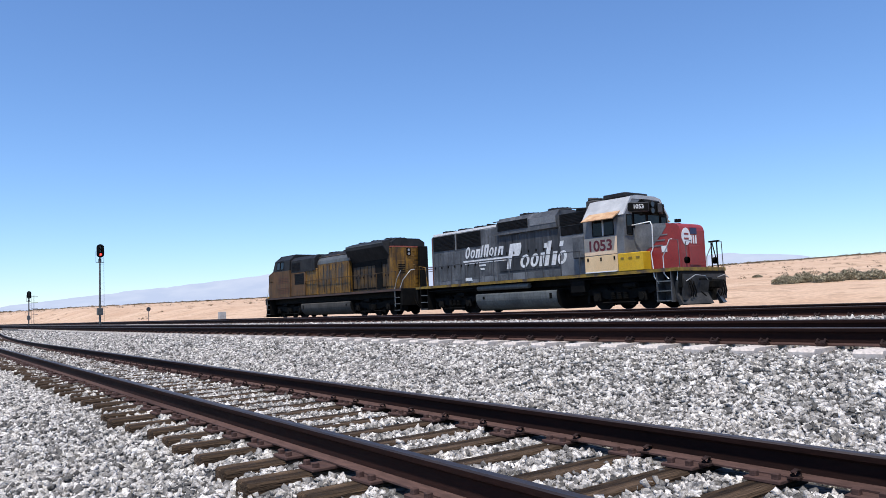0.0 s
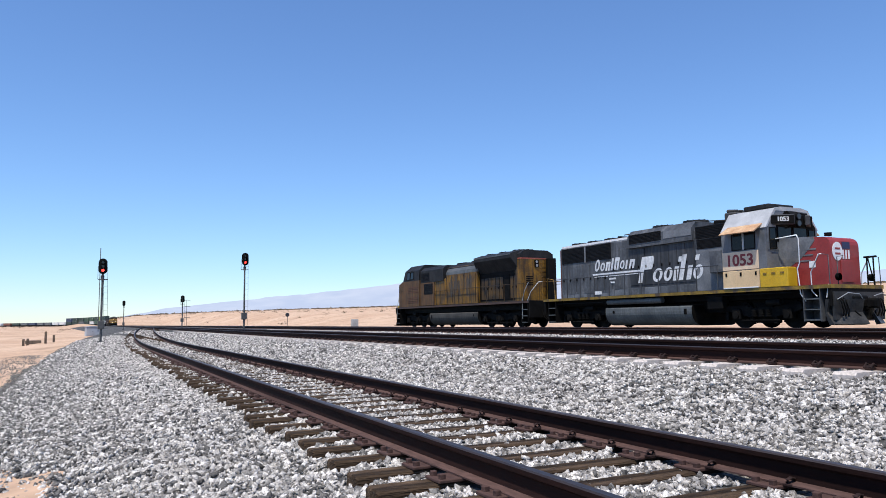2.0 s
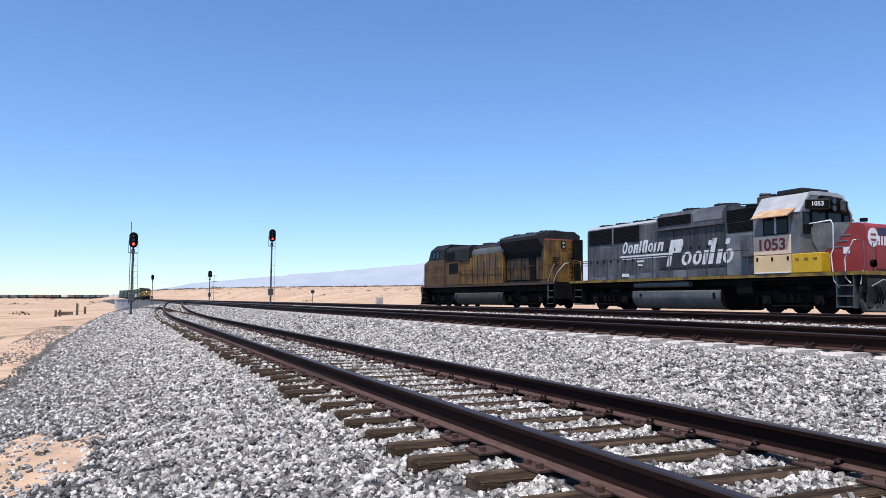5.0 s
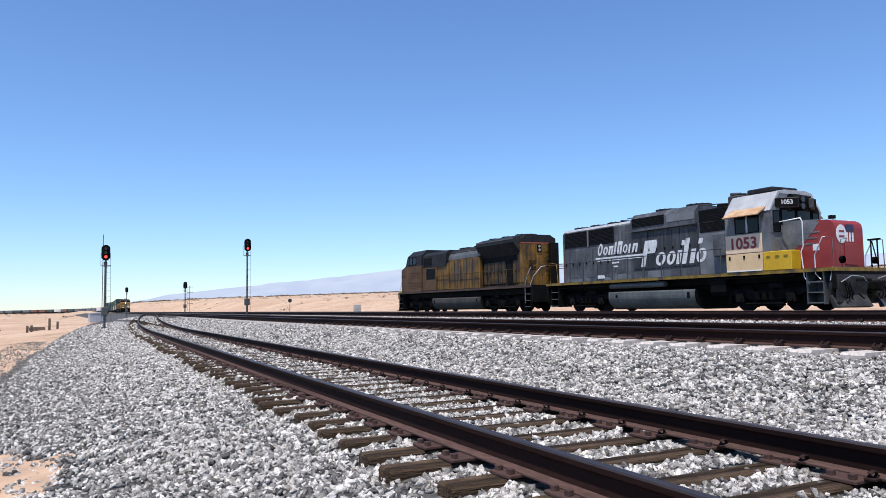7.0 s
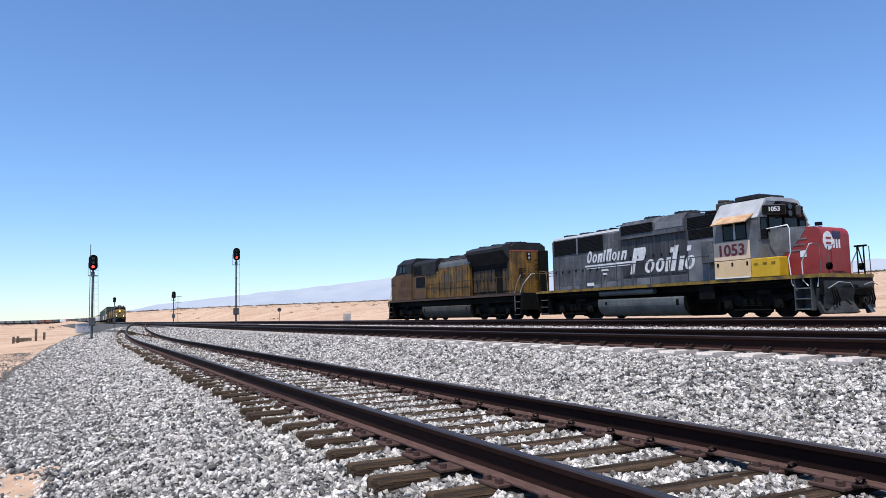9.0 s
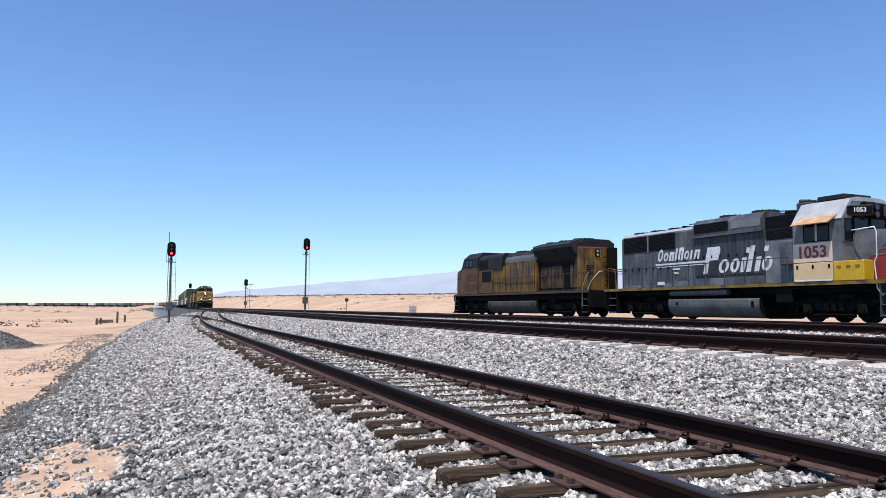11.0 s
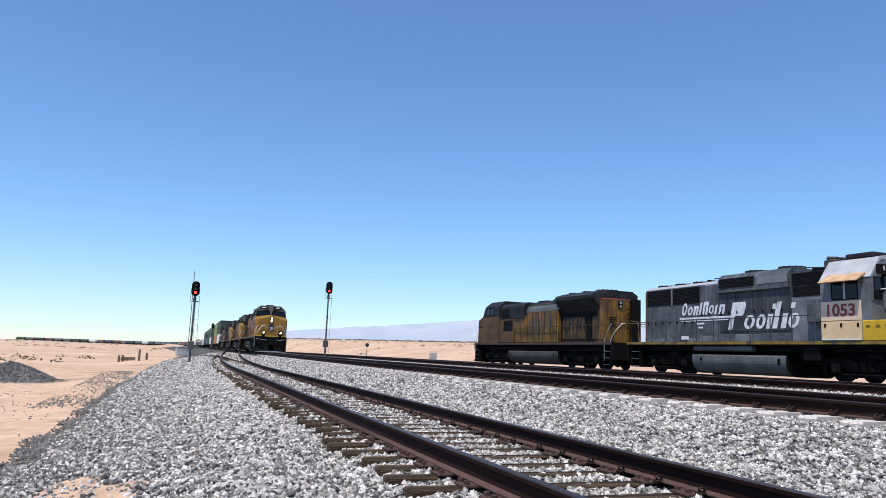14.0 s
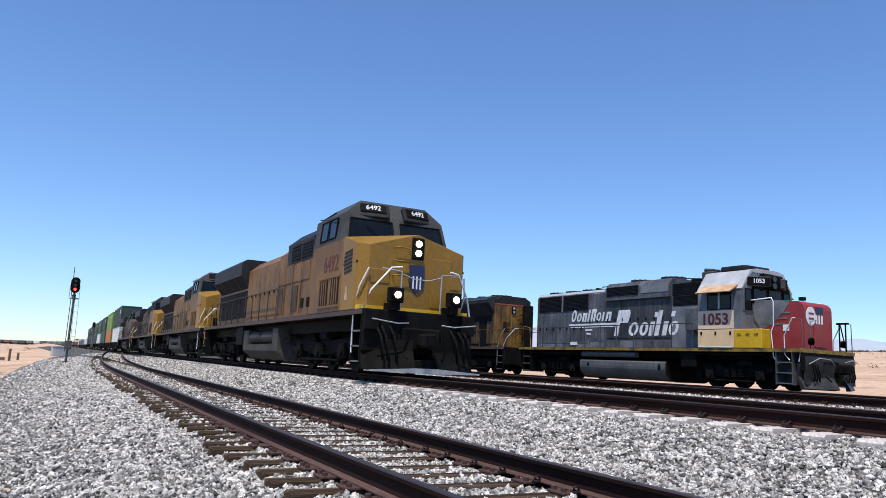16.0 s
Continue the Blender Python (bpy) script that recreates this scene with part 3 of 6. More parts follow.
def truck(parent, yc, axles, base, half=1.02, wheel=0.51, material="grime", frame_label="dusty cast steel truck frame"):
    """A bogie: side frames with springs and journal boxes; its wheels are parts of it."""
    s = Shape()
    ys = [yc + (i - (axles - 1) / 2) * base for i in range(axles)]
    for side in (-1, 1):
        x0, x1 = sorted((side * half, side * (half + 0.16)))
        out = [(ys[0] - 0.62, 0.72), (ys[0] - 0.55, 0.86), (ys[0] + 0.4, 0.86), (yc - 0.5, 0.78), (yc + 0.5, 0.78), (ys[-1] - 0.4, 0.86), (ys[-1] + 0.55, 0.86), (ys[-1] + 0.62, 0.72), (ys[-1] + 0.35, 0.62), (yc + 0.55, 0.42), (yc - 0.55, 0.42), (ys[0] - 0.35, 0.62)]
        s.prism(out, x0, x1)
        for y in ys:
            s.box(*sorted((side * (half - 0.02), side * (half + 0.26))), y - 0.19, y + 0.19, 0.34, 0.74, 0.03)
            s.disc((side * (half + 0.28), y, 0.51), 0.14, 0.06, "x", 14)
        for y in [yc + d for d in (-0.32, 0.0, 0.32)]:
            for k in range(4):
                s.disc((side * (half + 0.19), y, 0.47 + 0.07 * k), 0.11, 0.045, "z", 10)
        for y in (ys[0] - 0.55, ys[-1] + 0.55):
            s.box(*sorted((side * (half - 0.1), side * (half + 0.14))), y - 0.07, y + 0.07, 0.3, 0.62, 0.02)
        s.tube([(side * (half + 0.22), yc - 0.9, 0.95), (side * (half + 0.22), yc - 0.3, 0.95)], 0.11, 10)
        s.tube([(side * (half + 0.24), ys[0] + 0.3, 0.30), (side * (half + 0.24), ys[-1] - 0.3, 0.30)], 0.03, 6)
        # brake rigging hung low inside the frame
        for y0, y1 in zip(ys[:-1], ys[1:]):
            s.box(*sorted((side * (half - 0.1), side * (half - 0.02))), y0 + 0.45, y1 - 0.45, 0.2, 0.5, 0.03)
            for y in (y0 + 0.62, y1 - 0.62):
                s.box(*sorted((side * (half - 0.06), side * (half + 0.1))), y - 0.1, y + 0.1, 0.16, 0.6, 0.03)
    s.box(-half, half, yc - 0.35, yc + 0.35, 0.45, 0.95, 0.03)
    s.box(-0.6, 0.6, ys[0] + 0.5, ys[-1] - 0.5, 0.3, 0.7, 0.03)
    t = part("truck", s, material, parent, frame_label)
    w = Shape()
    w.disc((0, 0, 0), wheel, 0.13, "x", 28)
    w.disc((0, 0, 0), wheel * 0.62, 0.15, "x", 20)
    w.disc((0, 0, 0), 0.16, 0.22, "x", 12)
    me = w.data("wheel")
    for y in ys:
        for side in (-1, 1):
            o = part("wheel", me, "black", t)
            o.location = (side * 0.77, y, wheel)
        part("axle", Shape().tube([(-0.7, y, wheel), (0.7, y, wheel)], 0.09, 8), "black", t)
    return t


def coupler(parent, y, facing):
    s = Shape()
    s.box(-0.14, 0.14, *sorted((y, y + facing * 0.5)), 0.72, 0.98, 0.03)
    s.box(-0.2, 0.16, *sorted((y + facing * 0.42, y + facing * 0.72)), 0.68, 1.02, 0.05)
    s.box(-0.26, -0.12, *sorted((y + facing * 0.55, y + facing * 0.8)), 0.7, 1.0, 0.04)
    for x in (-0.55, -0.42, 0.45, 0.6):
        s.tube([(x, y + facing * 0.02, 1.0), (x, y + facing * 0.2, 0.6), (x * 0.8, y + facing * 0.35, 0.42)], 0.028, 6)
    return part("coupler", s, "grime", parent, "steel knuckle coupler with air hoses")


def steps(parent, y, side, facing, material="sp_grey", width=0.62):
    """A stepwell at a corner: side and back plates; each tread is a part of it."""
    s = Shape()
    x0, x1 = sorted((side * 0.98, side * 1.5))
    xb = side * 0.95
    s.prism([(x0, y - width / 2 - 0.03), (x1, y - width / 2 - 0.03), (x1, y - width / 2), (xb, y - width / 2), (xb, y + width / 2), (x1, y + width / 2), (x1, y + width / 2 + 0.03), (x0, y + width / 2 + 0.03)] if side > 0 else [(x1, y - width / 2 - 0.03), (x0, y - width / 2 - 0.03), (x0, y - width / 2), (xb, y - width / 2), (xb, y + width / 2), (x0, y + width / 2), (x0, y + width / 2 + 0.03), (x1, y + width / 2 + 0.03)], 0.25, 1.45, "z")
    well = part("stepwell", s, material, parent, "open corner stepwell with steel treads")
    for k in range(3):
        part("tread", Shape().box(x0 + 0.01, x1 + 0.01, y - width / 2 + 0.004, y + width / 2 - 0.004, 0.28 + 0.36 * k, 0.32 + 0.36 * k), "tank", well)
    return well


def plow(parent, y, material="scraped"):
    """A V-shaped pilot plough with an upright flared edge."""
    s = Shape()
    for side in (-1, 1):
        v = []
        for x, yy in ((side * 0.30, y - 0.25), (side * 1.45, y + 0.3)):
            v += [(x, yy + 0.05, 0.12), (x, yy - 0.12, 0.16), (x, yy + 0.12, 0.55), (x, yy + 0.02, 1.0), (x, yy + 0.16, 1.0), (x, yy + 0.2, 0.55)]
        f = [tuple(range(6)), tuple(range(6, 12))] + [(i, (i + 1) % 6, 6 + (i + 1) % 6, 6 + i) for i in range(6)]
        s.add(v, f)
    s.box(-1.4, 1.4, y + 0.14, y + 0.24, 0.3, 1.25)
    return part("plow", s, material, parent, "steel snow plough pilot")


def fan(parent, x, y, z, r=0.6):
    s = Shape().disc((x, y, z + 0.07), r, 0.16, "z", 24)
    f = part("fan", s, "up_grey", parent, "round roof fan housing")
    g = Shape()
    for k in range(6):
        a = k * math.pi / 6
        g.tube([(x - r * 0.95 * math.cos(a), y - r * 0.95 * math.sin(a), z + 0.165), (x + r * 0.95 * math.cos(a), y + r * 0.95 * math.sin(a), z + 0.165)], 0.012, 4)
    part("fan_guard", g, "mesh_dark", f)
    return f


def doors(parent, side, x, y0, y1, n, z0, z1, material, gap=0.05):
    """A row of hood doors, each a thin raised leaf with a latch."""
    w = (y1 - y0) / n
    for k in range(n):
        s = Shape().box(*sorted((side * x, side * (x + 0.022))), y0 + k * w + gap / 2, y0 + (k + 1) * w - gap / 2, z0, z1, 0.008)
        d = part("hood_door", s, material, parent)
        part("latch", Shape().box(*sorted((side * (x + 0.02), side * (x + 0.05))), y0 + k * w + w * 0.78, y0 + k * w + w * 0.9, (z0 + z1) / 2 - 0.06, (z0 + z1) / 2 + 0.06), "black", d)


def grille(parent, side, x, y0, y1, z0, z1, material="mesh_dark", n=12):
    s = Shape().box(*sorted((side * (x - 0.01), side * (x + 0.012))), y0, y1, z0, z1)
    for k in range(n):
        z = z0 + (k + 0.5) * (z1 - z0) / n
        s.box(*sorted((side * (x + 0.01), side * (x + 0.035))), y0 + 0.03, y1 - 0.03, z - 0.012, z + 0.012)
    return part("grille", s, material, parent, "dark louvred air intake")


def pane(parent, v, label="dark cab window"):
    """A window: four corners of a face, with a raised rubber frame."""
    v = [Vector(p) for p in v]
    n = (v[1] - v[0]).cross(v[3] - v[0]).normalized()
    c = sum(v, Vector()) / 4
    if n.dot(c - Vector((0, c.y + 0.6, c.z - 0.6))) < 0:
        n = -n
    s = Shape().add([p + n * 0.004 for p in v] + [p - n * 0.03 for p in v], [(0, 1, 2, 3), (4, 5, 6, 7), (0, 1, 5, 4), (1, 2, 6, 5), (2, 3, 7, 6), (3, 0, 4, 7)])
    w = part("window", s, "glass", parent, label)
    r = Shape()
    for a, b in zip(v, v[1:] + v[:1]):
        r.tube([a + n * 0.006, b + n * 0.006], 0.022, 5)
    part("window_frame", r, "black", w)
    return w


def lamp_pair(parent, x, y, z, r=0.09, lit=False, name="headlight", gap=0.22, upright=True):
    for k in (-0.5, 0.5):
        c = (x, y, z + k * gap) if upright else (x + k * gap, y, z)
        h = part(name, Shape().disc(c, r * 1.25, 0.1, "y", 16), "black", parent)
        part("lens", Shape().disc((c[0], c[1] - 0.055, c[2]), r, 0.02, "y", 16), "lamp" if lit else "lens", h, "glowing lamp lens" if lit else "unlit lamp lens")


def tank(parent, y0, y1, material, half=1.35, bottom=0.16, top=0.98, label="silvery grey fuel tank with rounded flanks"):
    """A fuel tank whose flanks roll under in a smooth curve, with end plates, fillers and a strap at each end."""
    r = (top - bottom) * 0.72
    arc = [(half - r + r * math.cos(a), bottom + r - r * math.sin(a)) for a in [i * math.pi / 16 for i in range(9)]]
    side = [(half - 0.05, top), (half - 0.01, top - 0.06)] + arc
    out = [(x, z) for x, z in side] + [(-x, z) for x, z in reversed(side)]
    t = part("fuel_tank", Shape().prism(out, y0, y1, "y"), material, parent, label)
    for e in (y0 - 0.03, y1):
        part("end_plate", Shape().prism([(x * 1.015, bottom - 0.012 + (z - bottom) * 1.02) for x, z in out], e, e + 0.03, "y"), "grime", t)
    part("tank_deck", Shape().box(-half + 0.1, half - 0.1, y0 + 0.05, y1 - 0.05, top, top + 0.02), "grime", t)
    for side in (-1, 1):
        part("filler", Shape().disc((side * (half - 0.02), y1 - 0.6, top - 0.2), 0.07, 0.08, "x", 12), "grime", t)
        part("fuel_gauge", Shape().box(*sorted((side * (half - 0.03), side * (half + 0.012))), y0 + 0.3, y0 + 0.45, top - 0.36, top - 0.12), "grime", t)
    return t


def lettering(parent, x, y_left, z, marks, height, slant, material, gap=0.05):
    """Painted marks read towards -y, each a plain slanted shape: "o" an oval ring, "l" a bar, "b" a bar with a block at its head."""
    y = y_left
    for kind, w, tall in marks:
        s, h = Shape(), height * tall

        def lean(u, v):
            return (y - u * w - slant * v, z + v)
        if kind == "o":
            n, v, f = 18, [], []
            for k in range(n):
                c, d = math.cos(k * math.tau / n), math.sin(k * math.tau / n)
                for rr in (0.5, 0.5 - 0.16 / w if w > 0.4 else 0.22):
                    q = lean(0.5 + rr * c, h / 2 + h * (rr if rr == 0.5 else 0.3) * d)
                    v += [(x - 0.005, *q), (x, *q)]
            for k in range(n):
                i, j = 4 * k, 4 * ((k + 1) % n)
                f += [(i, j, j + 2, i + 2), (i + 1, i + 3, j + 3, j + 1), (i, i + 1, j + 1, j), (i + 2, j + 2, j + 3, i + 3)]
            s.add(v, f)
        else:
            t = min(1.0, (0.26 if height > 0.5 else 0.13) / w)
            s.prism([lean(0, 0), lean(t, 0), lean(t, h), lean(0, h)], x - 0.005, x)
            if kind == "b":
                s.prism([lean(t, h * 0.5), lean(0.9, h * 0.5), lean(1.0, h * 0.62), lean(1.0, h * 0.88), lean(0.9, h), lean(t, h)], x - 0.005, x)
            if kind == "n":
                s.prism([lean(t, h * 0.72), lean(1 - t, h * 0.72), lean(1 - t, 0), lean(1, 0), lean(1, h * 0.9), lean(0.9, h), lean(t, h)], x - 0.005, x)
        part("painted_mark", s, material, parent)
        y -= w + gap


# -- the four-axle grey and scarlet locomotive --
def grey_locomotive():
    L = thing("locomotive", "weathered grey and scarlet diesel locomotive numbered 1053 on the siding", "locomotive", "standing locomotives", at=pose(XD, 14.3, ZD))
    D, END = 1.50, 17.0                       # deck height and length of the frame
    # frame and deck
    s = Shape().box(-1.5, 1.5, 0.0, END, D - 0.10, D, 0.01)
    s.box(-1.0, 1.0, 0.15, END - 0.15, D - 0.42, D - 0.10, 0.02)
    s.box(-0.68, 0.68, 0.3, END - 0.3, 0.62, D - 0.40, 0.02)
    s.box(-1.48, 1.48, 0.0, 0.12, 0.75, D - 0.1, 0.02)
    s.box(-1.48, 1.48, END - 0.12, END, 0.75, D - 0.1, 0.02)
    part("underframe", s, "black", L, "sooty steel underframe and walkway")
    st = Shape()
    for side in (-1, 1):
        st.box(*sorted((side * 1.498, side * 1.515)), 0.0, END, D - 0.13, D - 0.005)
    st.box(-1.5, 1.5, -0.015, 0.0, D - 0.13, D)
    part("sill_stripe", st, "sill", L, "worn yellow stripe along the frame")
    # long hood
    hw, y0, top = 1.02, 4.6, 4.22
    out = [(-hw, D), (-hw, top - 0.16), (-hw + 0.16, top), (hw - 0.16, top), (hw, top - 0.16), (hw, D)]
    part("long_hood", Shape().prism(out, y0, 16.0, "y"), "sp_grey", L, "faded dark grey long hood with sooty streaks")
    for side in (-1, 1):
        part("sooty_panel", Shape().box(*sorted((side * hw, side * (hw + 0.008))), 6.42, 10.55, D + 0.36, 3.74), "sp_dark", L, "sooty dark middle of the hood side")
        doors(L, side, hw + 0.006, 6.5, 10.5, 8, D + 0.44, 3.6, "sp_dark", 0.035)
        doors(L, side, hw, 10.7, 11.75, 2, D + 0.3, 3.7, "sp_grey", 0.035)
        doors(L, side, hw, 11.85, 15.8, 7, D + 0.2, 3.15, "sp_grey", 0.03)
        for a, b in ((11.87, 13.82), (13.92, 15.86)):
            grille(L, side, hw, a, b, 3.30, 4.08)
        part("grille_frame", Shape().box(*sorted((side * hw, side * (hw + 0.04))), 13.82, 13.92, 3.26, 4.1), "sp_mid", L)
        grille(L, side, hw + 0.05, 4.8, 6.35, 3.68, 4.18, n=8)
        part("cab_end_panel", Shape().box(*sorted((side * hw, side * (hw + 0.03))), 4.65, 6.4, D + 0.02, 3.24, 0.01), "sp_mid", L, "paler grey panel beside the cab")
        grille(L, side, hw + 0.02, 4.95, 6.33, 3.26, 3.64, n=8)
        grille(L, side, hw + 0.14, 8.3, 10.4, 3.84, 4.26, n=7)
        part("locker", Shape().box(*sorted((side * (hw + 0.03), side * (hw + 0.3))), 4.75, 5.45, 2.2, 3.1, 0.03), "sp_grey", L, "grey equipment locker on the walkway")
        # bleached lower row of panels along the walkway
        for k in range(9):
            part("hood_panel", Shape().box(*sorted((side * hw, side * (hw + 0.014))), 6.5 + k * 1.05, 7.48 + k * 1.05, D + 0.02, D + 0.32, 0.006), "sp_mid" if k % 3 else "sp_grey", L)
        part("hood_edge", Shape().box(*sorted((side * (hw - 0.05), side * (hw + 0.012))), 15.93, 16.008, D, 4.05), "oxide", L, "rust-red hood corner strip")
    # dynamic brake blister and roof work
    out = [(-hw - 0.14, 3.66), (-hw - 0.14, 4.2), (-hw + 0.1, 4.46), (hw - 0.1, 4.46), (hw + 0.14, 4.2), (hw + 0.14, 3.66)]
    part("dynamic_brake", Shape().prism(out, 6.46, 10.5, "y"), "sp_grey", L, "grey dynamic brake blister on the hood")
    part("brake_patch", Shape().box(-hw - 0.155, -hw - 0.14, 6.5, 8.15, 3.88, 4.2), "sp_mid", L)
    for y in (7.3, 9.2):
        fan(L, 0, y, 4.46, 0.56)
    for y in (12.6, 13.95, 15.3):
        fan(L, 0, y, 4.22, 0.62)
    part("exhaust_stack", Shape().box(-0.5, 0.5, 11.82, 11.98, 4.2, 4.42, 0.03), "black", L)
    part("roof_hatch", Shape().box(-0.25, 0.25, 5.6, 6.1, 4.2, 4.45, 0.03), "black", L)
    s = Shape()
    for side in (-1, 1):
        s.box(*sorted((side * (hw - 0.22), side * (hw - 0.08))), 10.6, 15.95, 4.12, 4.24)
    part("roof_edge", s, "white", L, "white strips along the roof edges")
    # cab
    c0, c1, cw = 2.5, 4.6, 1.5
    roof = [(-cw, 3.72), (-0.98, 4.42), (-0.6, 4.5), (0.6, 4.5), (0.98, 4.42), (cw, 3.72)]
    out = [(-cw, D), *roof, (cw, D)]
    part("cab", Shape().prism(out, c0, c1, "y"), "sp_mid", L, "grey crew cab with angled roof")
    part("cab_roof", Shape().prism([(-cw - 0.03, 3.72), (-0.98, 4.46), (-0.6, 4.54), (0.6, 4.54), (0.98, 4.46), (cw + 0.03, 3.72), (cw - 0.05, 3.72), (0.9, 4.38), (-0.9, 4.38), (-cw + 0.05, 3.72)], c0 - 0.03, c1 + 0.02, "y"), "sp_light", L, "pale grey cab roof")
    part("air_conditioner", Shape().box(-0.75, 0.75, 2.9, 4.1, 4.54, 4.72, 0.04), "up_grey", L, "roof air conditioner")
    s = Shape().box(-0.5, 0.5, 4.7, 5.3, 4.2, 4.66, 0.05)
    for x in (-0.3, 0.0, 0.3):
        s.tube([(x, 4.75, 4.72), (x, 5.25, 4.74)], 0.04, 8, 0.08)
    part("horn", s, "up_lgrey", L, "grey roof box and air horns")
    for side in (-1, 1):
        x = side * cw
        pane(L, [(x, 3.0, 2.98), (x, 4.1, 2.98), (x, 4.1, 3.6), (x, 3.0, 3.6)], "open cab side window")
        part("window_post", Shape().box(*sorted((x, x + side * 0.03)), 3.5, 3.58, 2.98, 3.6), "sp_light", L)
        xs = sorted((x, x + side * 0.03))
        part("number_panel", Shape().box(*xs, 2.86, 4.58, 2.22, 2.92, 0.008), "pale", L, "pale cream number panel")
        xs = sorted((x, x + side * 0.035))
        part("battery_door", Shape().box(*xs, 2.86, 4.58, D + 0.02, 2.19, 0.008), "cream", L, "cream lower cab panel")
        # visor
        v = Shape().prism([(-0.0, 0.0), (-0.52, -0.3), (-0.55, -0.27), (0.0, 0.05)] if side < 0 else [(0.0, 0.0), (0.52, -0.3), (0.55, -0.27), (0.0, 0.05)], 2.7, 4.35, "y")
        v.v = [(a + side * 1.40, b, c + 3.86) for a, b, c in v.v]
        part("sun_visor", v, "rust", L, "rusty sheet awning over the cab window")
    words("cab_number", "1053", 0.60, on_side(-cw - 0.033, 3.74, 2.57), "maroon", L, 1.12, 0.016)
    words("cab_number", "1053", 0.60, Matrix.Rotation(math.pi, 4, "Z") @ on_side(-cw - 0.033, -3.74, 2.57), "maroon", L, 1.12, 0.016)
    # cab front with windscreen over the short hood
    mask = [(-cw + 0.06, 2.9), (-cw + 0.06, 3.7), (-1.0, 4.36), (-0.6, 4.46), (0.6, 4.46), (1.0, 4.36), (cw - 0.06, 3.7), (cw - 0.06, 2.9)]
    part("cab_front", Shape().prism(mask, c0 - 0.02, c0 - 0.001, "y"), "sp_mid", L, "grey upper cab front")
    part("windscreen_band", Shape().prism([(-0.93, 3.2), (-0.93, 3.84), (-0.36, 4.4), (0.98, 4.33), (1.36, 3.84), (1.36, 3.2)], c0 - 0.026, c0 - 0.02, "y"), "black", L, "sooty black band round the windscreen")
    for a, b in ((-1.32, -0.95), (0.95, 1.32)):
        pane(L, [(a, c0 - 0.03, 2.95), (b, c0 - 0.03, 2.95), (b, c0 - 0.03, 3.72), (a, c0 - 0.03, 3.72)])
    for a, b in ((-0.85, -0.05), (0.05, 0.85)):
        pane(L, [(a, c0 - 0.03, 3.28), (b, c0 - 0.03, 3.28), (b, c0 - 0.03, 3.78), (a, c0 - 0.03, 3.78)])
    s = Shape().prism([(c0 - 0.3, 3.86), (c0 - 0.3, 4.2), (c0, 4.42), (c0, 3.82)], -0.3, 0.3)
    part("light_housing", s, "black", L, "dark housing over the windscreen")
    lamp_pair(L, 0, c0 - 0.3, 4.03, 0.11, name="headlight", gap=0.26)
    for x, turn in ((-0.84, -34), (0.84, 34)):
        b = part("number_board", Shape().box(-0.42, 0.42, -0.03, 0.03, -0.15, 0.15, 0.01), "black", L, "black number board with white figures")
        b.matrix_basis = pose(x, c0 - 0.27, 4.02, 0, 0, turn)
        part("board_housing", Shape().box(-0.46, 0.46, 0.03, 0.22, -0.19, 0.19, 0.03), "sp_dark", b)
        words("figures", "1053", 0.23, on_front(0, -0.034, 0.0), "white", b, 1.0, 0.004)
    # short hood
    nw = 0.80
    out = [(0.38, D), (0.38, 2.92), (0.42, 3.05), (0.5, 3.14), (0.64, 3.2), (c0, 3.32), (c0, D)]
    part("short_hood", Shape().prism(out, -nw, nw), "sp_red", L, "faded scarlet short hood")
    for side in (-1, 1):
        s = Shape()
        a, b = sorted((side * (nw - 0.3), side * (nw + 0.012)))
        s.prism([(0.98, 3.12), (1.04, 3.245), (c0, 3.335), (c0, D + 0.02), (2.4, D + 0.02), (2.1, 2.2), (1.55, 2.52), (1.2, 2.86)], a, b)
        part("grey_wing", s, "sp_mid", L, "grey paint wing on the short hood")
    for side in (-1, 1):
        for k in range(3):
            part("speed_bar", Shape().box(*sorted((side * nw, side * (nw + 0.016))), 0.95 + 0.12 * k, 2.02, 2.78 - 0.2 * k, 2.83 - 0.2 * k), "sp_mid", L)
        part("data_label", Shape().box(*sorted((side * nw, side * (nw + 0.014))), 1.0, 1.25, 2.15, 2.38), "white", L)
        part("battery_box", Shape().box(*sorted((side * 1.0, side * 1.53)), 1.62, 2.84, D, 2.2, 0.02), "safety", L, "bright yellow battery box on the walkway")
        for y in (1.85, 2.22, 2.6):
            part("latch", Shape().box(*sorted((side * 1.52, side * 1.55)), y - 0.08, y + 0.08, 1.98, 2.04), "sill", L)
    crest = [(-0.45 + 0.28 * math.cos(k * math.tau / 20), 2.68 + 0.33 * math.sin(k * math.tau / 20)) for k in range(20)]
    part("painted_crest", Shape().prism(crest, 0.365, 0.378, "y"), "white", L, "white painted crest on the nose")
    for z in (2.56, 2.74):
        part("crest_bar", Shape().box(-0.58, -0.29, 0.358, 0.365, z, z + 0.07), "sp_red", L)
    part("painted_shield", Shape().box(-0.18, 0.26, 0.36, 0.372, 2.78, 3.02), "blue", L, "small blue painted shield")
    for x in (-0.12, 0.04, 0.2):
        part("shield_bar", Shape().box(x - 0.05, x + 0.03, 0.36, 0.372, 2.42, 2.74), "white", L)
    fr = Shape().box(-0.3, 0.4, 0.35, 0.38, D + 0.1, 2.36, 0.01)
    part("nose_door", fr, "sp_red", L)
    for x in (-1.05, 1.05):
        lamp_pair(L, x * 0.88, 0.06, D + 0.26, 0.10, name="ditch_light", gap=0.0)
    s = Shape().box(-0.1, 0.1, 0.9, 1.1, 3.1, 3.26, 0.02)
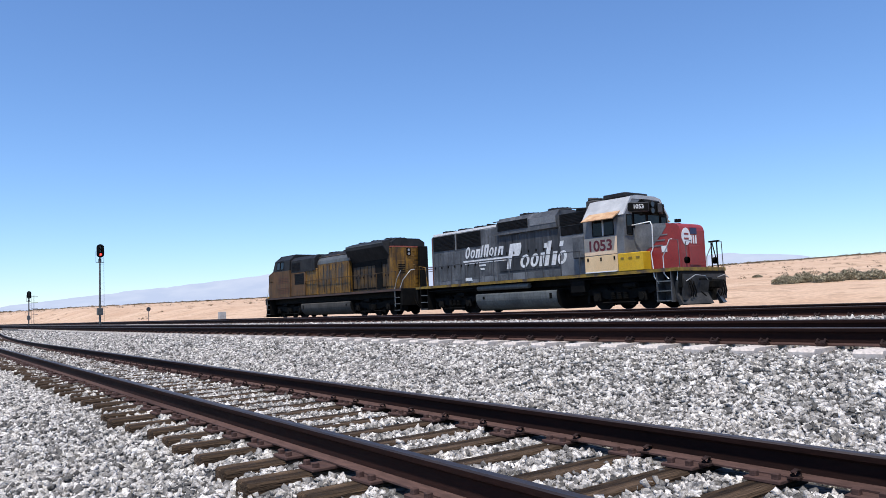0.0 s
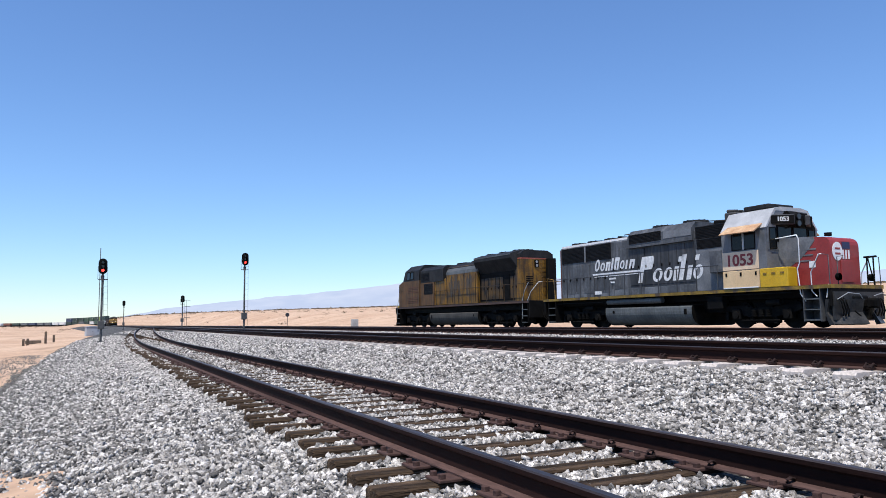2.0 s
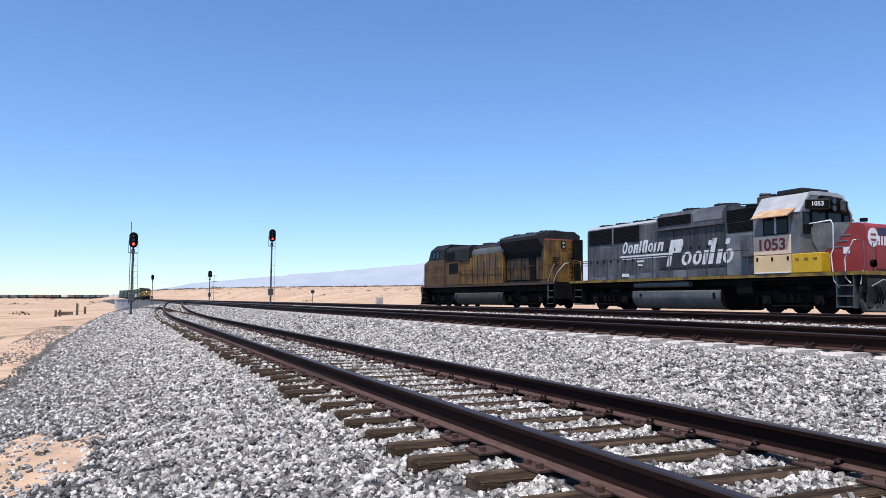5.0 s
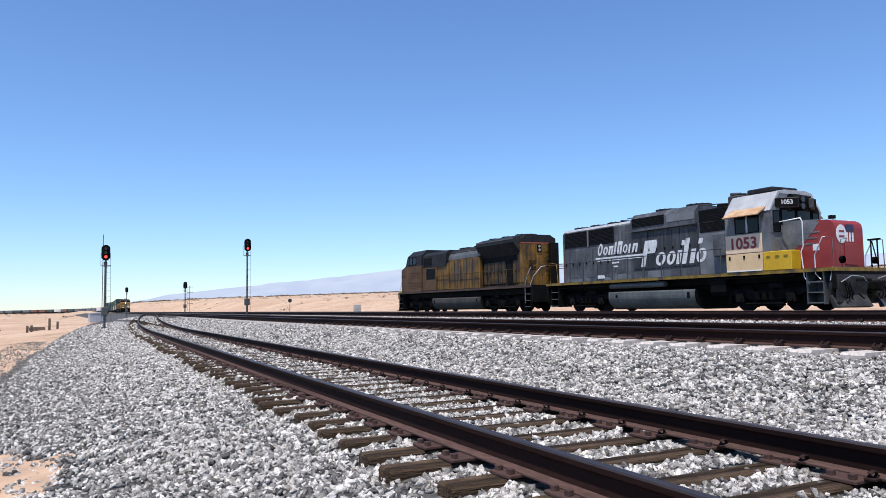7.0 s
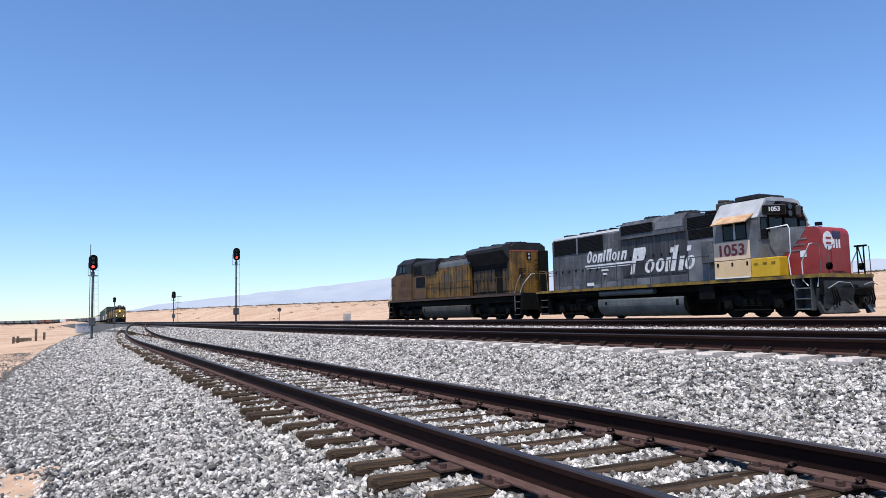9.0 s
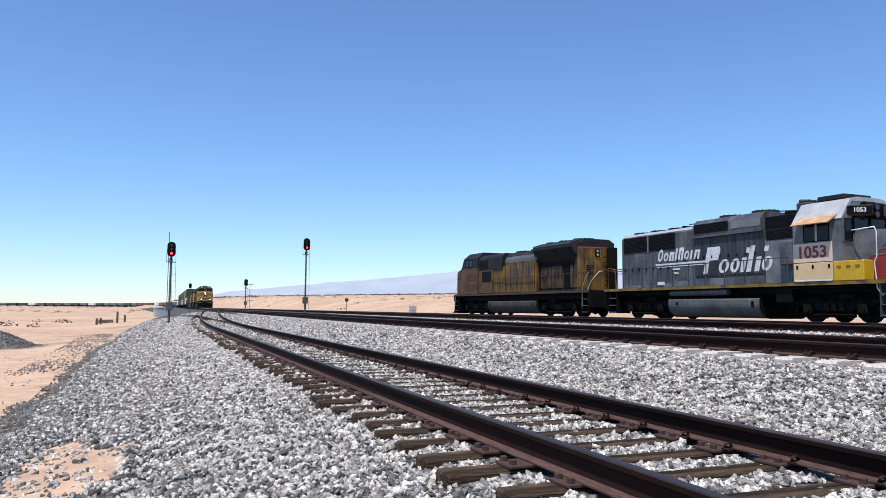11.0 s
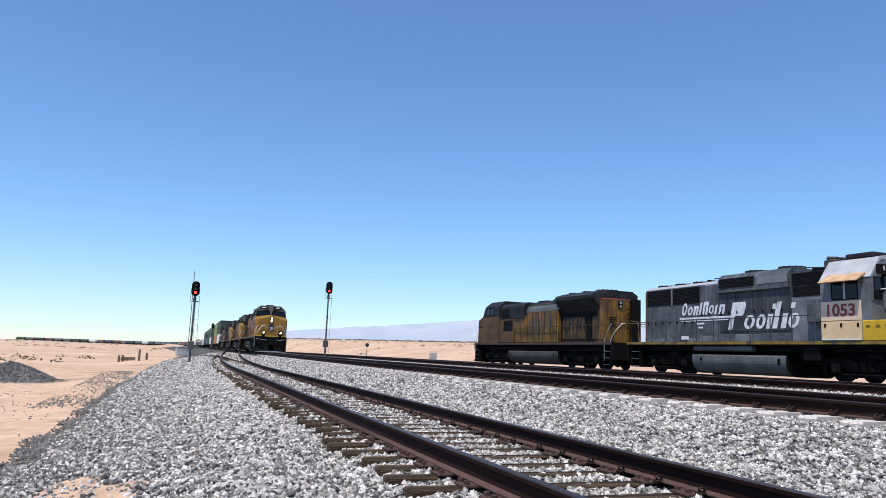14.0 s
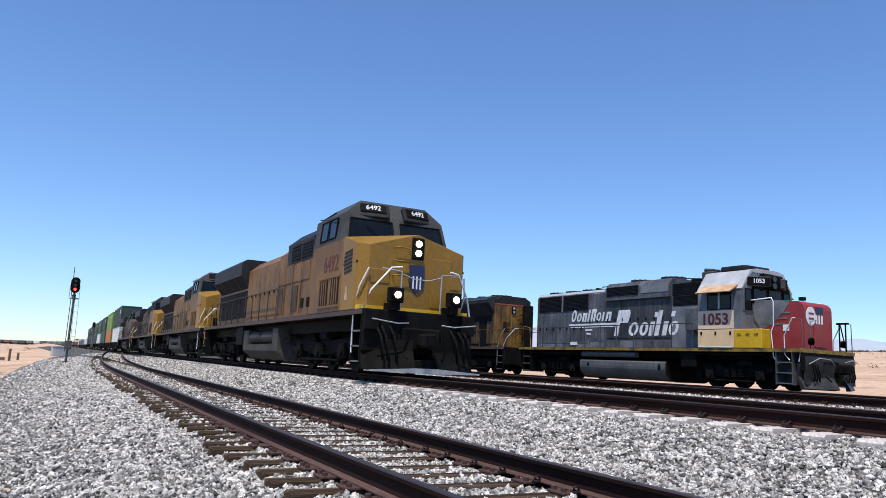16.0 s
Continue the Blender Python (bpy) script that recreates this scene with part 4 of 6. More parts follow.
    s.tube([(0, 1.0, 3.3), (0, 1.0, 3.42)], 0.13, 10)
    part("bell", s, "black", L)
    # running gear
    truck(L, 3.1, 2, 2.3)
    truck(L, 13.9, 2, 2.3)
    tank(L, 6.4, 11.95, "tank", 1.42, 0.12, 0.93)
    for side in (-1, 1):
        part("air_reservoir", Shape().tube([(side * 1.3, 8.2, 1.2), (side * 1.3, 11.85, 1.2)], 0.13, 14), "tank", L, "long grey air reservoir over the fuel tank")
        part("air_filter_box", Shape().box(*sorted((side * 1.0, side * 1.4)), 4.8, 5.6, 0.75, 1.35, 0.03), "black", L)
        part("brake_pipe", Shape().tube([(side * 1.42, 1.6, 1.28), (side * 1.42, 5.7, 1.28)], 0.03, 6), "black", L)
        part("brake_pipe", Shape().tube([(side * 1.42, 12.1, 1.22), (side * 1.42, 16.0, 1.22)], 0.03, 6), "black", L)
        steps(L, 0.75, side, -1, "sp_grey")
        steps(L, END - 0.75, side, 1, "black")
    plow(L, -0.2)
    coupler(L, 0.0, -1)
    coupler(L, END, 1)
    for x in (-1.22, -1.08, -0.92, 0.55, 0.9, 1.08, 1.22):
        part("air_hose", Shape().tube([(x, 0.02, 1.1), (x * 0.97, -0.14, 0.95), (x * 0.95, -0.22, 0.6), (x * 0.92, -0.16, 0.42)], 0.03, 6), "grime", L)
    handrail(L, [(-1.42, -0.18, 0.98), (-1.0, -0.3, 1.2), (-0.4, -0.32, 1.16), (-0.2, -0.3, 1.0)], "steel", 0.018, "bent cut lever")
    handrail(L, [(1.42, -0.18, 1.1), (0.9, -0.3, 1.2), (0.4, -0.32, 1.1)], "steel", 0.016, "bent cut lever")
    part("draft_pocket", Shape().box(-0.42, 0.42, -0.12, 0.0, 0.6, 1.12, 0.04), "black", L)
    # handrails
    for side in (-1, 1):
        x = side * 1.44
        handrail(L, [(x, 4.9, 2.48), (x, 16.1, 2.48)], "sp_dark")
        for k in range(11):
            y = 4.95 + k * 11.1 / 10
            part("stanchion", Shape().tube([(x, y, D), (x, y, 2.5)], 0.022, 6), "sp_dark", L)
        handrail(L, [(side * 0.95, 2.6, 3.3), (x, 1.25, 3.3), (x, 1.18, 3.16), (x, 1.18, 2.3), (x, 1.28, 2.1), (x, 1.2, 1.2), (x, 1.0, 0.95)], "white", 0.022, "white grab rail")
        handrail(L, [(x, 0.3, 2.55), (x, 0.42, 2.55), (x, 0.75, 1.95), (x, 0.75, 1.3), (x, 0.55, 1.1)], "white", 0.022, "white grab rail")
        handrail(L, [(x, 0.3, 2.55), (x, 0.06, 2.5), (x, 0.04, 1.5)], "sp_grey", 0.018)
        handrail(L, [(x, 0.45, 1.4), (x, 0.1, 1.5), (x, 0.2, 1.05)], "white", 0.02)
        handrail(L, [(x, END - 0.3, D), (x, END - 0.3, 2.6), (x, END - 0.9, 2.5), (x, END - 1.05, 1.1)], "up_yellow", 0.022, "yellow corner handrail")
    # folding gangway frame on one side of the front platform, a thin post on the other
    g = Shape()
    for y in (-0.02, 0.22):
        g.tube([(0.98, y, D), (0.98, y, 2.5)], 0.03, 6)
    g.tube([(0.98, -0.14, 2.5), (0.98, 0.32, 2.5)], 0.04, 6)
    g.tube([(0.98, 0.18, 2.45), (0.98, -0.02, 1.55)], 0.025, 6)
    part("end_rail", g, "black", L, "black folding gangway frame")
    part("end_rail", Shape().tube([(-0.9, 0.1, D), (-0.9, 0.1, 2.45), (-0.55, 0.1, 2.5)], 0.018, 6), "sp_dark", L)
    # painted name: plain slanted strokes only
    lettering(L, -hw - 0.034, 13.15, 2.74, [("o", 0.36, 1.4), ("o", 0.34, 1.0), ("n", 0.32, 1.0), ("l", 0.16, 1.35), ("n", 0.33, 1.4), ("o", 0.33, 1.0), ("l", 0.2, 1.0), ("n", 0.35, 1.0)], 0.42, 0.27, "chalk", 0.075)
    lettering(L, -hw - 0.035, 9.98, 2.03, [("b", 0.82, 1.95), ("o", 0.60, 1.0), ("o", 0.52, 1.0), ("l", 0.26, 1.0), ("l", 0.36, 1.8), ("l", 0.26, 1.0), ("o", 0.54, 1.0)], 0.60, 0.27, "chalk", 0.085)
    for y0, y1, z0, z1 in ((13.3, 9.75, 2.56, 2.64), (13.2, 9.95, 2.46, 2.52), (12.1, 11.5, 2.30, 2.38), (11.95, 11.6, 2.12, 2.2), (13.2, 12.6, 1.62, 1.78)):
        part("painted_line", Shape().prism([(y0, z1), (y0 - 0.05, z0), (y1, z0), (y1 + 0.05, z1)], -hw - 0.034, -hw - 0.026), "chalk", L)
    for y in (7.42, 6.45):
        part("painted_mark", Shape().prism([(y, 2.82), (y - 0.22, 2.82), (y - 0.28, 3.04), (y - 0.06, 3.04)], -hw - 0.04, -hw - 0.034), "chalk", L)
    for y in (3.0, 3.7, 4.4):
        part("panel_latch", Shape().box(-1.55, -1.53, y - 0.04, y + 0.04, 1.98, 2.12), "black", L)
    part("panel_sill", Shape().box(-1.55, -1.5, 2.9, 4.56, D + 0.02, D + 0.06), "white", L)
    part("whistle_pipe", Shape().tube([(-0.9, 4.75, 4.3), (-0.9, 6.3, 4.42), (-0.9, 11.0, 4.36)], 0.025, 6), "up_lgrey", L)
    return L


# -- six-axle locomotives --
def wide_nose(L, cw, y_nose, y_cab, y_back, deck, yellow, grey, number="", lit=False, crest=True):
    """Wide comfort cab: tapered nose, raked windscreen, grey upper cab."""
    zt, zb, zr = 3.0, 3.42, 4.5
    # nose: front face, sloping top
    ch = 0.22
    front = [(-cw + ch, y_nose), (cw - ch, y_nose), (cw, y_nose + ch * 1.6), (cw, y_cab), (-cw, y_cab), (-cw, y_nose + ch * 1.6)]
    n = len(front)
    top = []
    for x, y in front:
        t = (y - y_nose) / (y_cab - y_nose)
        top.append((x, y, zt + 0.04 + (zb - zt) * (0.15 + 0.85 * t) + (0.22 * (1 - abs(x) / cw))))
    v = [(x, y, deck) for x, y in front] + top + [(0, y_nose, zt + 0.52), (0, y_cab, zb + 0.26)]
    k, r0, r1 = n, 2 * n, 2 * n + 1
    f = [tuple(range(n)), (0, 1, k + 1, r0, k), (1, 2, k + 2, k + 1), (2, 3, k + 3, k + 2), (3, 4, k + 4, r1, k + 3), (4, 5, k + 5, k + 4), (5, 0, k, k + 5), (k, r0, r1, k + 4, k + 5), (k + 1, k + 2, k + 3, r1, r0)]
    nose = part("nose", Shape().add(v, f), yellow, L, "broad yellow nose with a ridged top")
    out = [(y_cab, deck), (y_cab, zb), (y_cab + 0.38, zr - 0.12), (y_cab + 0.5, zr), (y_back, zr + 0.05), (y_back, deck)]
    # lower cab is yellow, upper cab grey with its roof chamfered
    part("cab", Shape().prism([(y_cab, deck), (y_cab, zb), (y_back, zb), (y_back, deck)], -cw, cw), "up_dusty" if yellow == "up_yellow" else yellow, L, "dusty lower cab side")
    up = Shape()
    zz = [(y_cab, zb + 0.004), (y_cab + 0.40, zr - 0.05)]
    a = [(-cw, y_cab, zb + 0.004), (cw, y_cab, zb + 0.004), (cw, y_back, zb + 0.004), (-cw, y_back, zb + 0.004)]
    b = [(-cw + 0.1, y_cab + 0.26, zr - 0.32), (cw - 0.1, y_cab + 0.26, zr - 0.32), (cw - 0.06, y_back, zr - 0.32), (-cw + 0.06, y_back, zr - 0.32)]
    c = [(-cw + 0.55, y_cab + 0.45, zr + 0.08), (cw - 0.55, y_cab + 0.45, zr + 0.08), (cw - 0.55, y_back, zr + 0.08), (-cw + 0.55, y_back, zr + 0.08)]
    up.add(a + b + c, [(0, 1, 2, 3), (8, 9, 10, 11)] + [(i, (i + 1) % 4, 4 + (i + 1) % 4, 4 + i) for i in range(4)] + [(4 + i, 4 + (i + 1) % 4, 8 + (i + 1) % 4, 8 + i) for i in range(4)])
    part("cab_top", up, grey, L, "grey upper cab and roof")

    def on_screen(x, t):
        return (x * (1 - 0.07 * t), y_cab + 0.26 * t - 0.004, zb + 0.004 + (zr - 0.32 - zb) * t)
    for s in (-1, 1):
        x0, x1 = (0.12, cw - 0.12)
        pane(L, [on_screen(s * x0, 0.10), on_screen(s * x1, 0.10), on_screen(s * x1, 0.80), on_screen(s * x0, 0.80)], "dark windscreen half")
        board = part("number_board", Shape().box(-0.36, 0.36, -0.03, 0.03, -0.13, 0.13, 0.01), "black", L, "black number board with white figures")
        board.matrix_basis = pose(s * 0.66, y_cab + 0.29, zr - 0.13, -26, 0, s * 10)
        part("board_housing", Shape().box(-0.45, 0.45, 0.0, 0.12, -0.26, 0.17, 0.02), "up_grey", board)
        if number:
            words("figures", number, 0.21, on_front(0, -0.034, 0), "chalk", board, 1.0, 0.004)
        for ya, yb in ((y_cab + 0.75, y_cab + 1.35), (y_cab + 1.45, min(y_back - 0.15, y_cab + 2.05))):
            pane(L, [(s * (cw - 0.004), ya, zb + 0.12), (s * (cw - 0.004), yb, zb + 0.12), (s * (cw - 0.05), yb, zr - 0.42), (s * (cw - 0.05), ya, zr - 0.42)], "dark cab side window")
        handrail(L, [(s * (cw + 0.02), y_cab + 0.72, zr - 0.3), (s * (cw + 0.14), y_cab + 1.4, zr - 0.42), (s * (cw + 0.02), y_cab + 2.1, zr - 0.3)], "black", 0.015)
        xd, yd, zd = s * 0.8 + 0.06, y_nose - 0.52, deck + 0.36
        part("ditch_box", Shape().box(xd - 0.2, xd + 0.2, yd, yd + 0.14, zd - 0.18, zd + 0.18, 0.02).box(xd - 0.12, xd + 0.12, yd + 0.04, yd + 0.5, zd - 0.36, zd - 0.18), "black", L)
        part("corner_locker", Shape().box(s * (cw - 0.52) - 0.26, s * (cw - 0.52) + 0.26, y_nose - 0.016, y_nose + 0.02, deck + 0.66, deck + 1.0, 0.01), yellow, L)
        h = part("ditch_light", Shape().disc((xd, yd - 0.03, zd), 0.13, 0.1, "y", 16), "black", L)
        part("lens", Shape().disc((xd, yd - 0.09, zd), 0.085, 0.02, "y", 16), "lamp" if lit else "lens", h, "glowing lamp lens" if lit else "unlit lamp lens")
        part("sill_stripe", Shape().box(*sorted((s * (cw - 0.25), s * cw)), y_nose + 0.3, y_cab, deck + 1.15, deck + 1.2), "mesh_dark", L)
    hb = part("light_box", Shape().box(-0.17, 0.17, y_nose - 0.05, y_nose + 0.1, 2.88, 3.44, 0.03), "black", L, "black headlight box on the nose")
    for z in (3.04, 3.28):
        part("lens", Shape().disc((0, y_nose - 0.06, z), 0.085, 0.03, "y", 16), "lamp" if lit else "lens", hb, "glowing lamp lens" if lit else "unlit lamp lens")
    part("nose_stripe", Shape().box(-cw + 0.02, cw - 0.02, y_nose - 0.02, y_nose + 0.25, deck + 0.0, deck + 0.10), "safety", L, "bright yellow step edge")
    if crest:
        part("shield", Shape().prism([(-0.2, 2.74), (-0.2, 2.2), (0.0, 2.02), (0.2, 2.2), (0.2, 2.74)], y_nose - 0.03, y_nose - 0.01, "y"), "blue", L, "blue shield with red and white bars")
        s = Shape()
        for x in (-0.1, 0.0, 0.1):
            s.box(x - 0.018, x + 0.018, y_nose - 0.04, y_nose - 0.03, 2.14, 2.46)
        part("shield_bars", s, "white", L)
    d = Shape().box(0.42, 0.98, y_nose - 0.018, y_nose, deck + 0.15, 2.95, 0.01)
    part("nose_door", d, yellow, L)
    for z in (2.44, 2.8, 3.14):
        part("grab_iron", Shape().tube([(-0.66, y_nose - 0.01, z), (-0.66, y_nose - 0.09, z), (-0.25, y_nose - 0.09, z), (-0.25, y_nose - 0.01, z)], 0.016, 6), yellow, L)
    part("wiper", Shape().tube([(-0.5, y_cab - 0.02, zb + 0.1), (-0.9, y_cab + 0.1, zb + 0.45)], 0.012, 5), "black", L)
    return nose


def big_frame(L, length, deck, material="black", stripe="brown_paint", plough="steel"):
    s = Shape().box(-1.5, 1.5, 0.35, length - 0.35, deck - 0.14, deck, 0.01)
    s.box(-1.05, 1.05, 0.5, length - 0.5, deck - 0.5, deck - 0.14, 0.02)
    s.box(-0.68, 0.68, 0.6, length - 0.6, 0.62, deck - 0.48, 0.02)
    for y in (0.28, length - 0.42):
        s.box(-1.48, 1.48, y, y + 0.14, 0.55, deck, 0.02)
    part("underframe", s, material, L, "dark steel underframe and walkway")
    st = Shape()
    for side in (-1, 1):
        st.box(*sorted((side * 1.498, side * 1.512)), 0.35, length - 0.35, deck - 0.13, deck - 0.01)
    part("sill_stripe", st, stripe, L, "stripe along the frame edge")
    coupler(L, 0.3, -1)
    coupler(L, length - 0.3, 1)
    p = Shape()
    for side in (-1, 1):
        v = []
        for x, y in ((side * 0.28, -0.12), (side * 1.48, 0.3)):
            v += [(x, y, 0.12), (x, y - 0.12, 0.14), (x, y + 0.1, 0.6), (x, y + 0.12, 0.85), (x, y + 0.2, 0.85), (x, y + 0.2, 0.5)]
        p.add(v, [tuple(range(6)), tuple(range(6, 12))] + [(i, (i + 1) % 6, 6 + (i + 1) % 6, 6 + i) for i in range(6)])
    p.box(-0.3, 0.3, -0.05, 0.15, 0.12, 0.4, 0.02)
    part("plow", p, "grime", L, "scraped steel pilot plough")
    part("plow_edge", Shape().prism([(-1.45, 0.10), (-0.3, 0.08), (0.3, 0.08), (1.45, 0.10), (1.45, 0.13), (0.3, 0.2), (-0.3, 0.2), (-1.45, 0.13)], -0.27, -0.24, "y"), plough, L, "bright worn plough lip")
    for x in (-1.15, -1.02, -0.8, 0.85, 1.05, 1.2):
        part("air_hose", Shape().tube([(x, 0.25, 1.15), (x, -0.08, 0.9), (x + 0.05, -0.1, 0.5), (x + 0.09, -0.02, 0.36)], 0.032, 6), "black", L)
    part("draft_gear", Shape().box(-0.5, 0.5, 0.1, 0.3, 0.62, 1.15, 0.04), "grime", L)
    for side in (-1, 1):
        handrail(L, [(side * 0.45, -0.05, 1.25), (side * 0.75, -0.14, 1.22), (side * 1.4, -0.05, 1.3)], "steel", 0.018, "cut lever")
        part("corner_plate", Shape().box(*sorted((side * 1.12, side * 1.5)), 0.16, 0.26, 1.05, deck - 0.02, 0.02), "grime", L)


def walkway_rails(L, y0, y1, deck, material, n=9, x=1.44):
    for side in (-1, 1):
        handrail(L, [(side * x, y0, deck + 1.0), (side * x, y1, deck + 1.0)], material, 0.018)
        for k in range(n):
            y = y0 + (y1 - y0) * k / (n - 1)
            part("stanchion", Shape().tube([(side * x, y, deck), (side * x, y, deck + 1.02)], 0.018, 6), material, L)


def corner_rails(L, y, facing, deck, material="white"):
    for side in (-1, 1):
        x = side * 1.47
        y2 = y - facing * 0.62
        handrail(L, [(x, y, 0.75), (x, y, 1.55), (x * 0.9, y + facing * 0.1, 2.0), (x * 0.62, y + facing * 0.35, 2.55), (x * 0.45, y + facing * 0.4, 2.58)], material, 0.024, "white grab rail")
        handrail(L, [(x, y2, 0.5), (x, y2, 1.55), (x, y2 + facing * 0.3, 2.1), (x * 0.9, y2 + facing * 0.5, 2.55)], material, 0.024, "white grab rail")
        steps(L, (y + y2) / 2, side, facing, "black")


def ge_locomotive(number, m, yellow, side_paint, grey, lit, label, crest=True, group="train locomotives"):
    """A wide-cab six-axle road locomotive, front at y = 0 towards -y."""
    L = thing("locomotive", label, "locomotive", group, at=m)
    deck, length = 1.55, 22.3
    big_frame(L, length, deck)
    wide_nose(L, 1.52, 0.62, 1.95, 4.6, deck, yellow, grey, number, lit, crest)
    # equipment cabinet flush with the cab, then narrower engine hood, then winged radiators
    part("auxiliary_cabinet", Shape().prism([(-1.5, deck), (-1.5, 3.6), (-1.1, 3.92), (1.1, 3.92), (1.5, 3.6), (1.5, deck)], 4.6, 8.4, "y"), side_paint, L, "dusty yellow equipment cabinet behind the cab")
    part("cabinet_top", Shape().prism([(-1.512, 3.2), (-1.512, 3.85), (-1.1, 4.2), (1.1, 4.2), (1.512, 3.85), (1.512, 3.2), (1.0, 3.2), (1.0, 3.8), (-1.0, 3.8), (-1.0, 3.2)], 4.62, 7.4, "y"), "up_grey", L, "grey equipment cabinet roof")
    hw = 1.22
    part("engine_hood", Shape().prism([(-hw, deck), (-hw, 3.62), (-0.85, 3.95), (0.85, 3.95), (hw, 3.62), (hw, deck)], 8.4, 14.2, "y"), side_paint, L, "dusty yellow engine hood with tall doors")
    for side in (-1, 1):
        doors(L, side, hw, 8.6, 14.1, 8, deck + 0.2, 3.4, side_paint)
        for a, b, z0, z1 in ((6.0, 6.5, deck + 0.15, 2.5), (7.7, 8.2, deck + 0.15, 2.5)):
            part("cabinet_door", Shape().box(*sorted((side * 1.5, side * 1.525)), a, b, z0, z1, 0.01), "up_worn", L)
        for a, b in ((4.72, 5.0), (5.3, 5.6)):
            grille(L, side, 1.5, a, b, 1.78, 2.06, "mesh_dark", 5)
        for a, b in ((4.75, 5.75), (5.95, 6.9)):
            grille(L, side, 1.515, a, b, 3.27, 3.75, "mesh_dark", 5)
        part("hinged_panel", Shape().box(*sorted((side * 1.5, side * 1.522)), 4.85, 8.3, 2.6, 3.15, 0.01), side_paint, L)
        for y in (5.7, 6.6, 7.5, 8.25):
            part("panel_batten", Shape().box(*sorted((side * 1.51, side * 1.54)), y - 0.025, y + 0.025, deck + 0.05, 3.18), side_paint, L)
    part("radiator_wing", Shape().prism([(-1.15, 2.98), (-1.55, 3.45), (-1.55, 3.95), (-1.35, 4.12), (1.35, 4.12), (1.55, 3.95), (1.55, 3.45), (1.15, 2.98)], 14.2, 20.0, "y"), "up_grey", L, "grey winged radiator housing")
    part("radiator_base", Shape().box(-1.15, 1.15, 14.2, 20.6, deck, 3.1, 0.03), side_paint, L)
    for side in (-1, 1):
        for a in (14.4, 15.8, 17.2, 18.6):
            s = Shape().add([(side * 1.18, a, 3.0), (side * 1.18, a + 1.2, 3.0), (side * 1.56, a + 1.2, 3.44), (side * 1.56, a, 3.44)], [(0, 1, 2, 3)])
            s.add([(side * 1.16, a, 3.04), (side * 1.16, a + 1.2, 3.04), (side * 1.54, a + 1.2, 3.48), (side * 1.54, a, 3.48)], [(3, 2, 1, 0)])
            part("radiator_screen", s, "mesh_dark", L)
        grille(L, side, 1.15, 14.5, 20.2, 1.8, 2.9, "mesh_dark", 12)
    part("exhaust_stack", Shape().box(-0.45, 0.45, 10.5, 11.5, 3.93, 4.15, 0.05), "up_grey", L)
    part("antenna_dome", Shape().box(-0.35, 0.35, 3.2, 4.0, 4.55, 4.72, 0.04), "up_grey", L)
    for x in (-0.25, 0, 0.25):
        part("horn", Shape().tube([(x, 7.6, 4.14), (x, 8.1, 4.16)], 0.05, 8, 0.09), "up_grey", L)
    truck(L, 4.3, 3, 1.95)
    truck(L, length - 4.3, 3, 1.95)
    body = Shape()
    body.prism([(-1.4, 0.72), (-1.4, 0.5), (-1.02, 0.2), (1.02, 0.2), (1.4, 0.5), (1.4, 0.72)], 8.3, 13.4, "y")
    body.box(-1.0, 1.0, 8.3, 13.4, 0.72, 1.3)
    for a, b in ((8.3, 9.0), (12.6, 13.4)):
        body.prism([(-1.4, 0.722), (-1.4, 1.24), (1.4, 1.24), (1.4, 0.722)], a, b, "y")
    part("fuel_tank", body, "tank_dust", L, "dusty grey fuel tank with notched side")
    for side in (-1, 1):
        for a, b in ((9.1, 10.7), (10.9, 12.5)):
            part("air_reservoir", Shape().tube([(side * 1.2, a, 0.98), (side * 1.2, b, 0.98)], 0.2, 14), "tank_dust", L, "grey air reservoir")
        part("underframe_box", Shape().box(*sorted((side * 1.05, side * 1.45)), 13.4, 14.6, 0.7, 1.4, 0.03), "black", L)
    walkway_rails(L, 8.7, 20.6, deck, "up_worn", 11)
    corner_rails(L, 0.42, -1, deck)
    corner_rails(L, length - 0.5, 1, deck, "up_yellow")
    # gangway chain rails across the nose
    s = Shape()
    for side in (-1, 1):
        s.tube([(side * 0.55, 0.3, deck), (side * 0.55, 0.28, 2.5)], 0.02, 6)
        s.tube([(side * 0.55, 0.28, 2.5), (side * 1.05, 0.34, 2.55)], 0.02, 6)
    s.tube([(-0.55, 0.28, 2.45), (-0.2, 0.26, 2.34), (0.2, 0.26, 2.34), (0.55, 0.28, 2.45)], 0.015, 5)
    part("end_rail", s, "steel", L)
    for side in (-1, 1):
        # framed pair of louvres under the cab number, small vents behind them
        x = side * 1.521
        part("louvre_frame", Shape().box(*sorted((x, x + side * 0.03)), 2.05, 3.85, 1.66, 1.72).box(*sorted((x, x + side * 0.03)), 2.05, 3.85, 2.44, 2.5), side_paint, L)
        for a in (2.15, 3.05):
            part("louvre", Shape().box(*sorted((x, x + side * 0.012)), a, a + 0.7, 1.74, 2.42), "mesh_dark", L)
            for k in range(4):
                part("louvre_post", Shape().box(*sorted((x, x + side * 0.028)), a + 0.08 + 0.18 * k, a + 0.13 + 0.18 * k, 1.74, 2.42), side_paint, L)
    if number and crest:
        words("cab_number", number, 0.62, on_side(-1.524, 2.9, 2.82), "worn_red", L, 1.0, 0.012)
        wing = Shape()
        for k in range(6):
            wing.prism([(1.25, 2.5 + 0.1 * k), (1.85 - 0.03 * abs(k - 3), 2.46 + 0.1 * k), (1.85 - 0.03 * abs(k - 3), 2.52 + 0.1 * k), (1.25, 2.57 + 0.1 * k)], -1.532, -1.523)
        part("painted_crest", wing, "up_grey", L, "faded winged crest on the cab side")
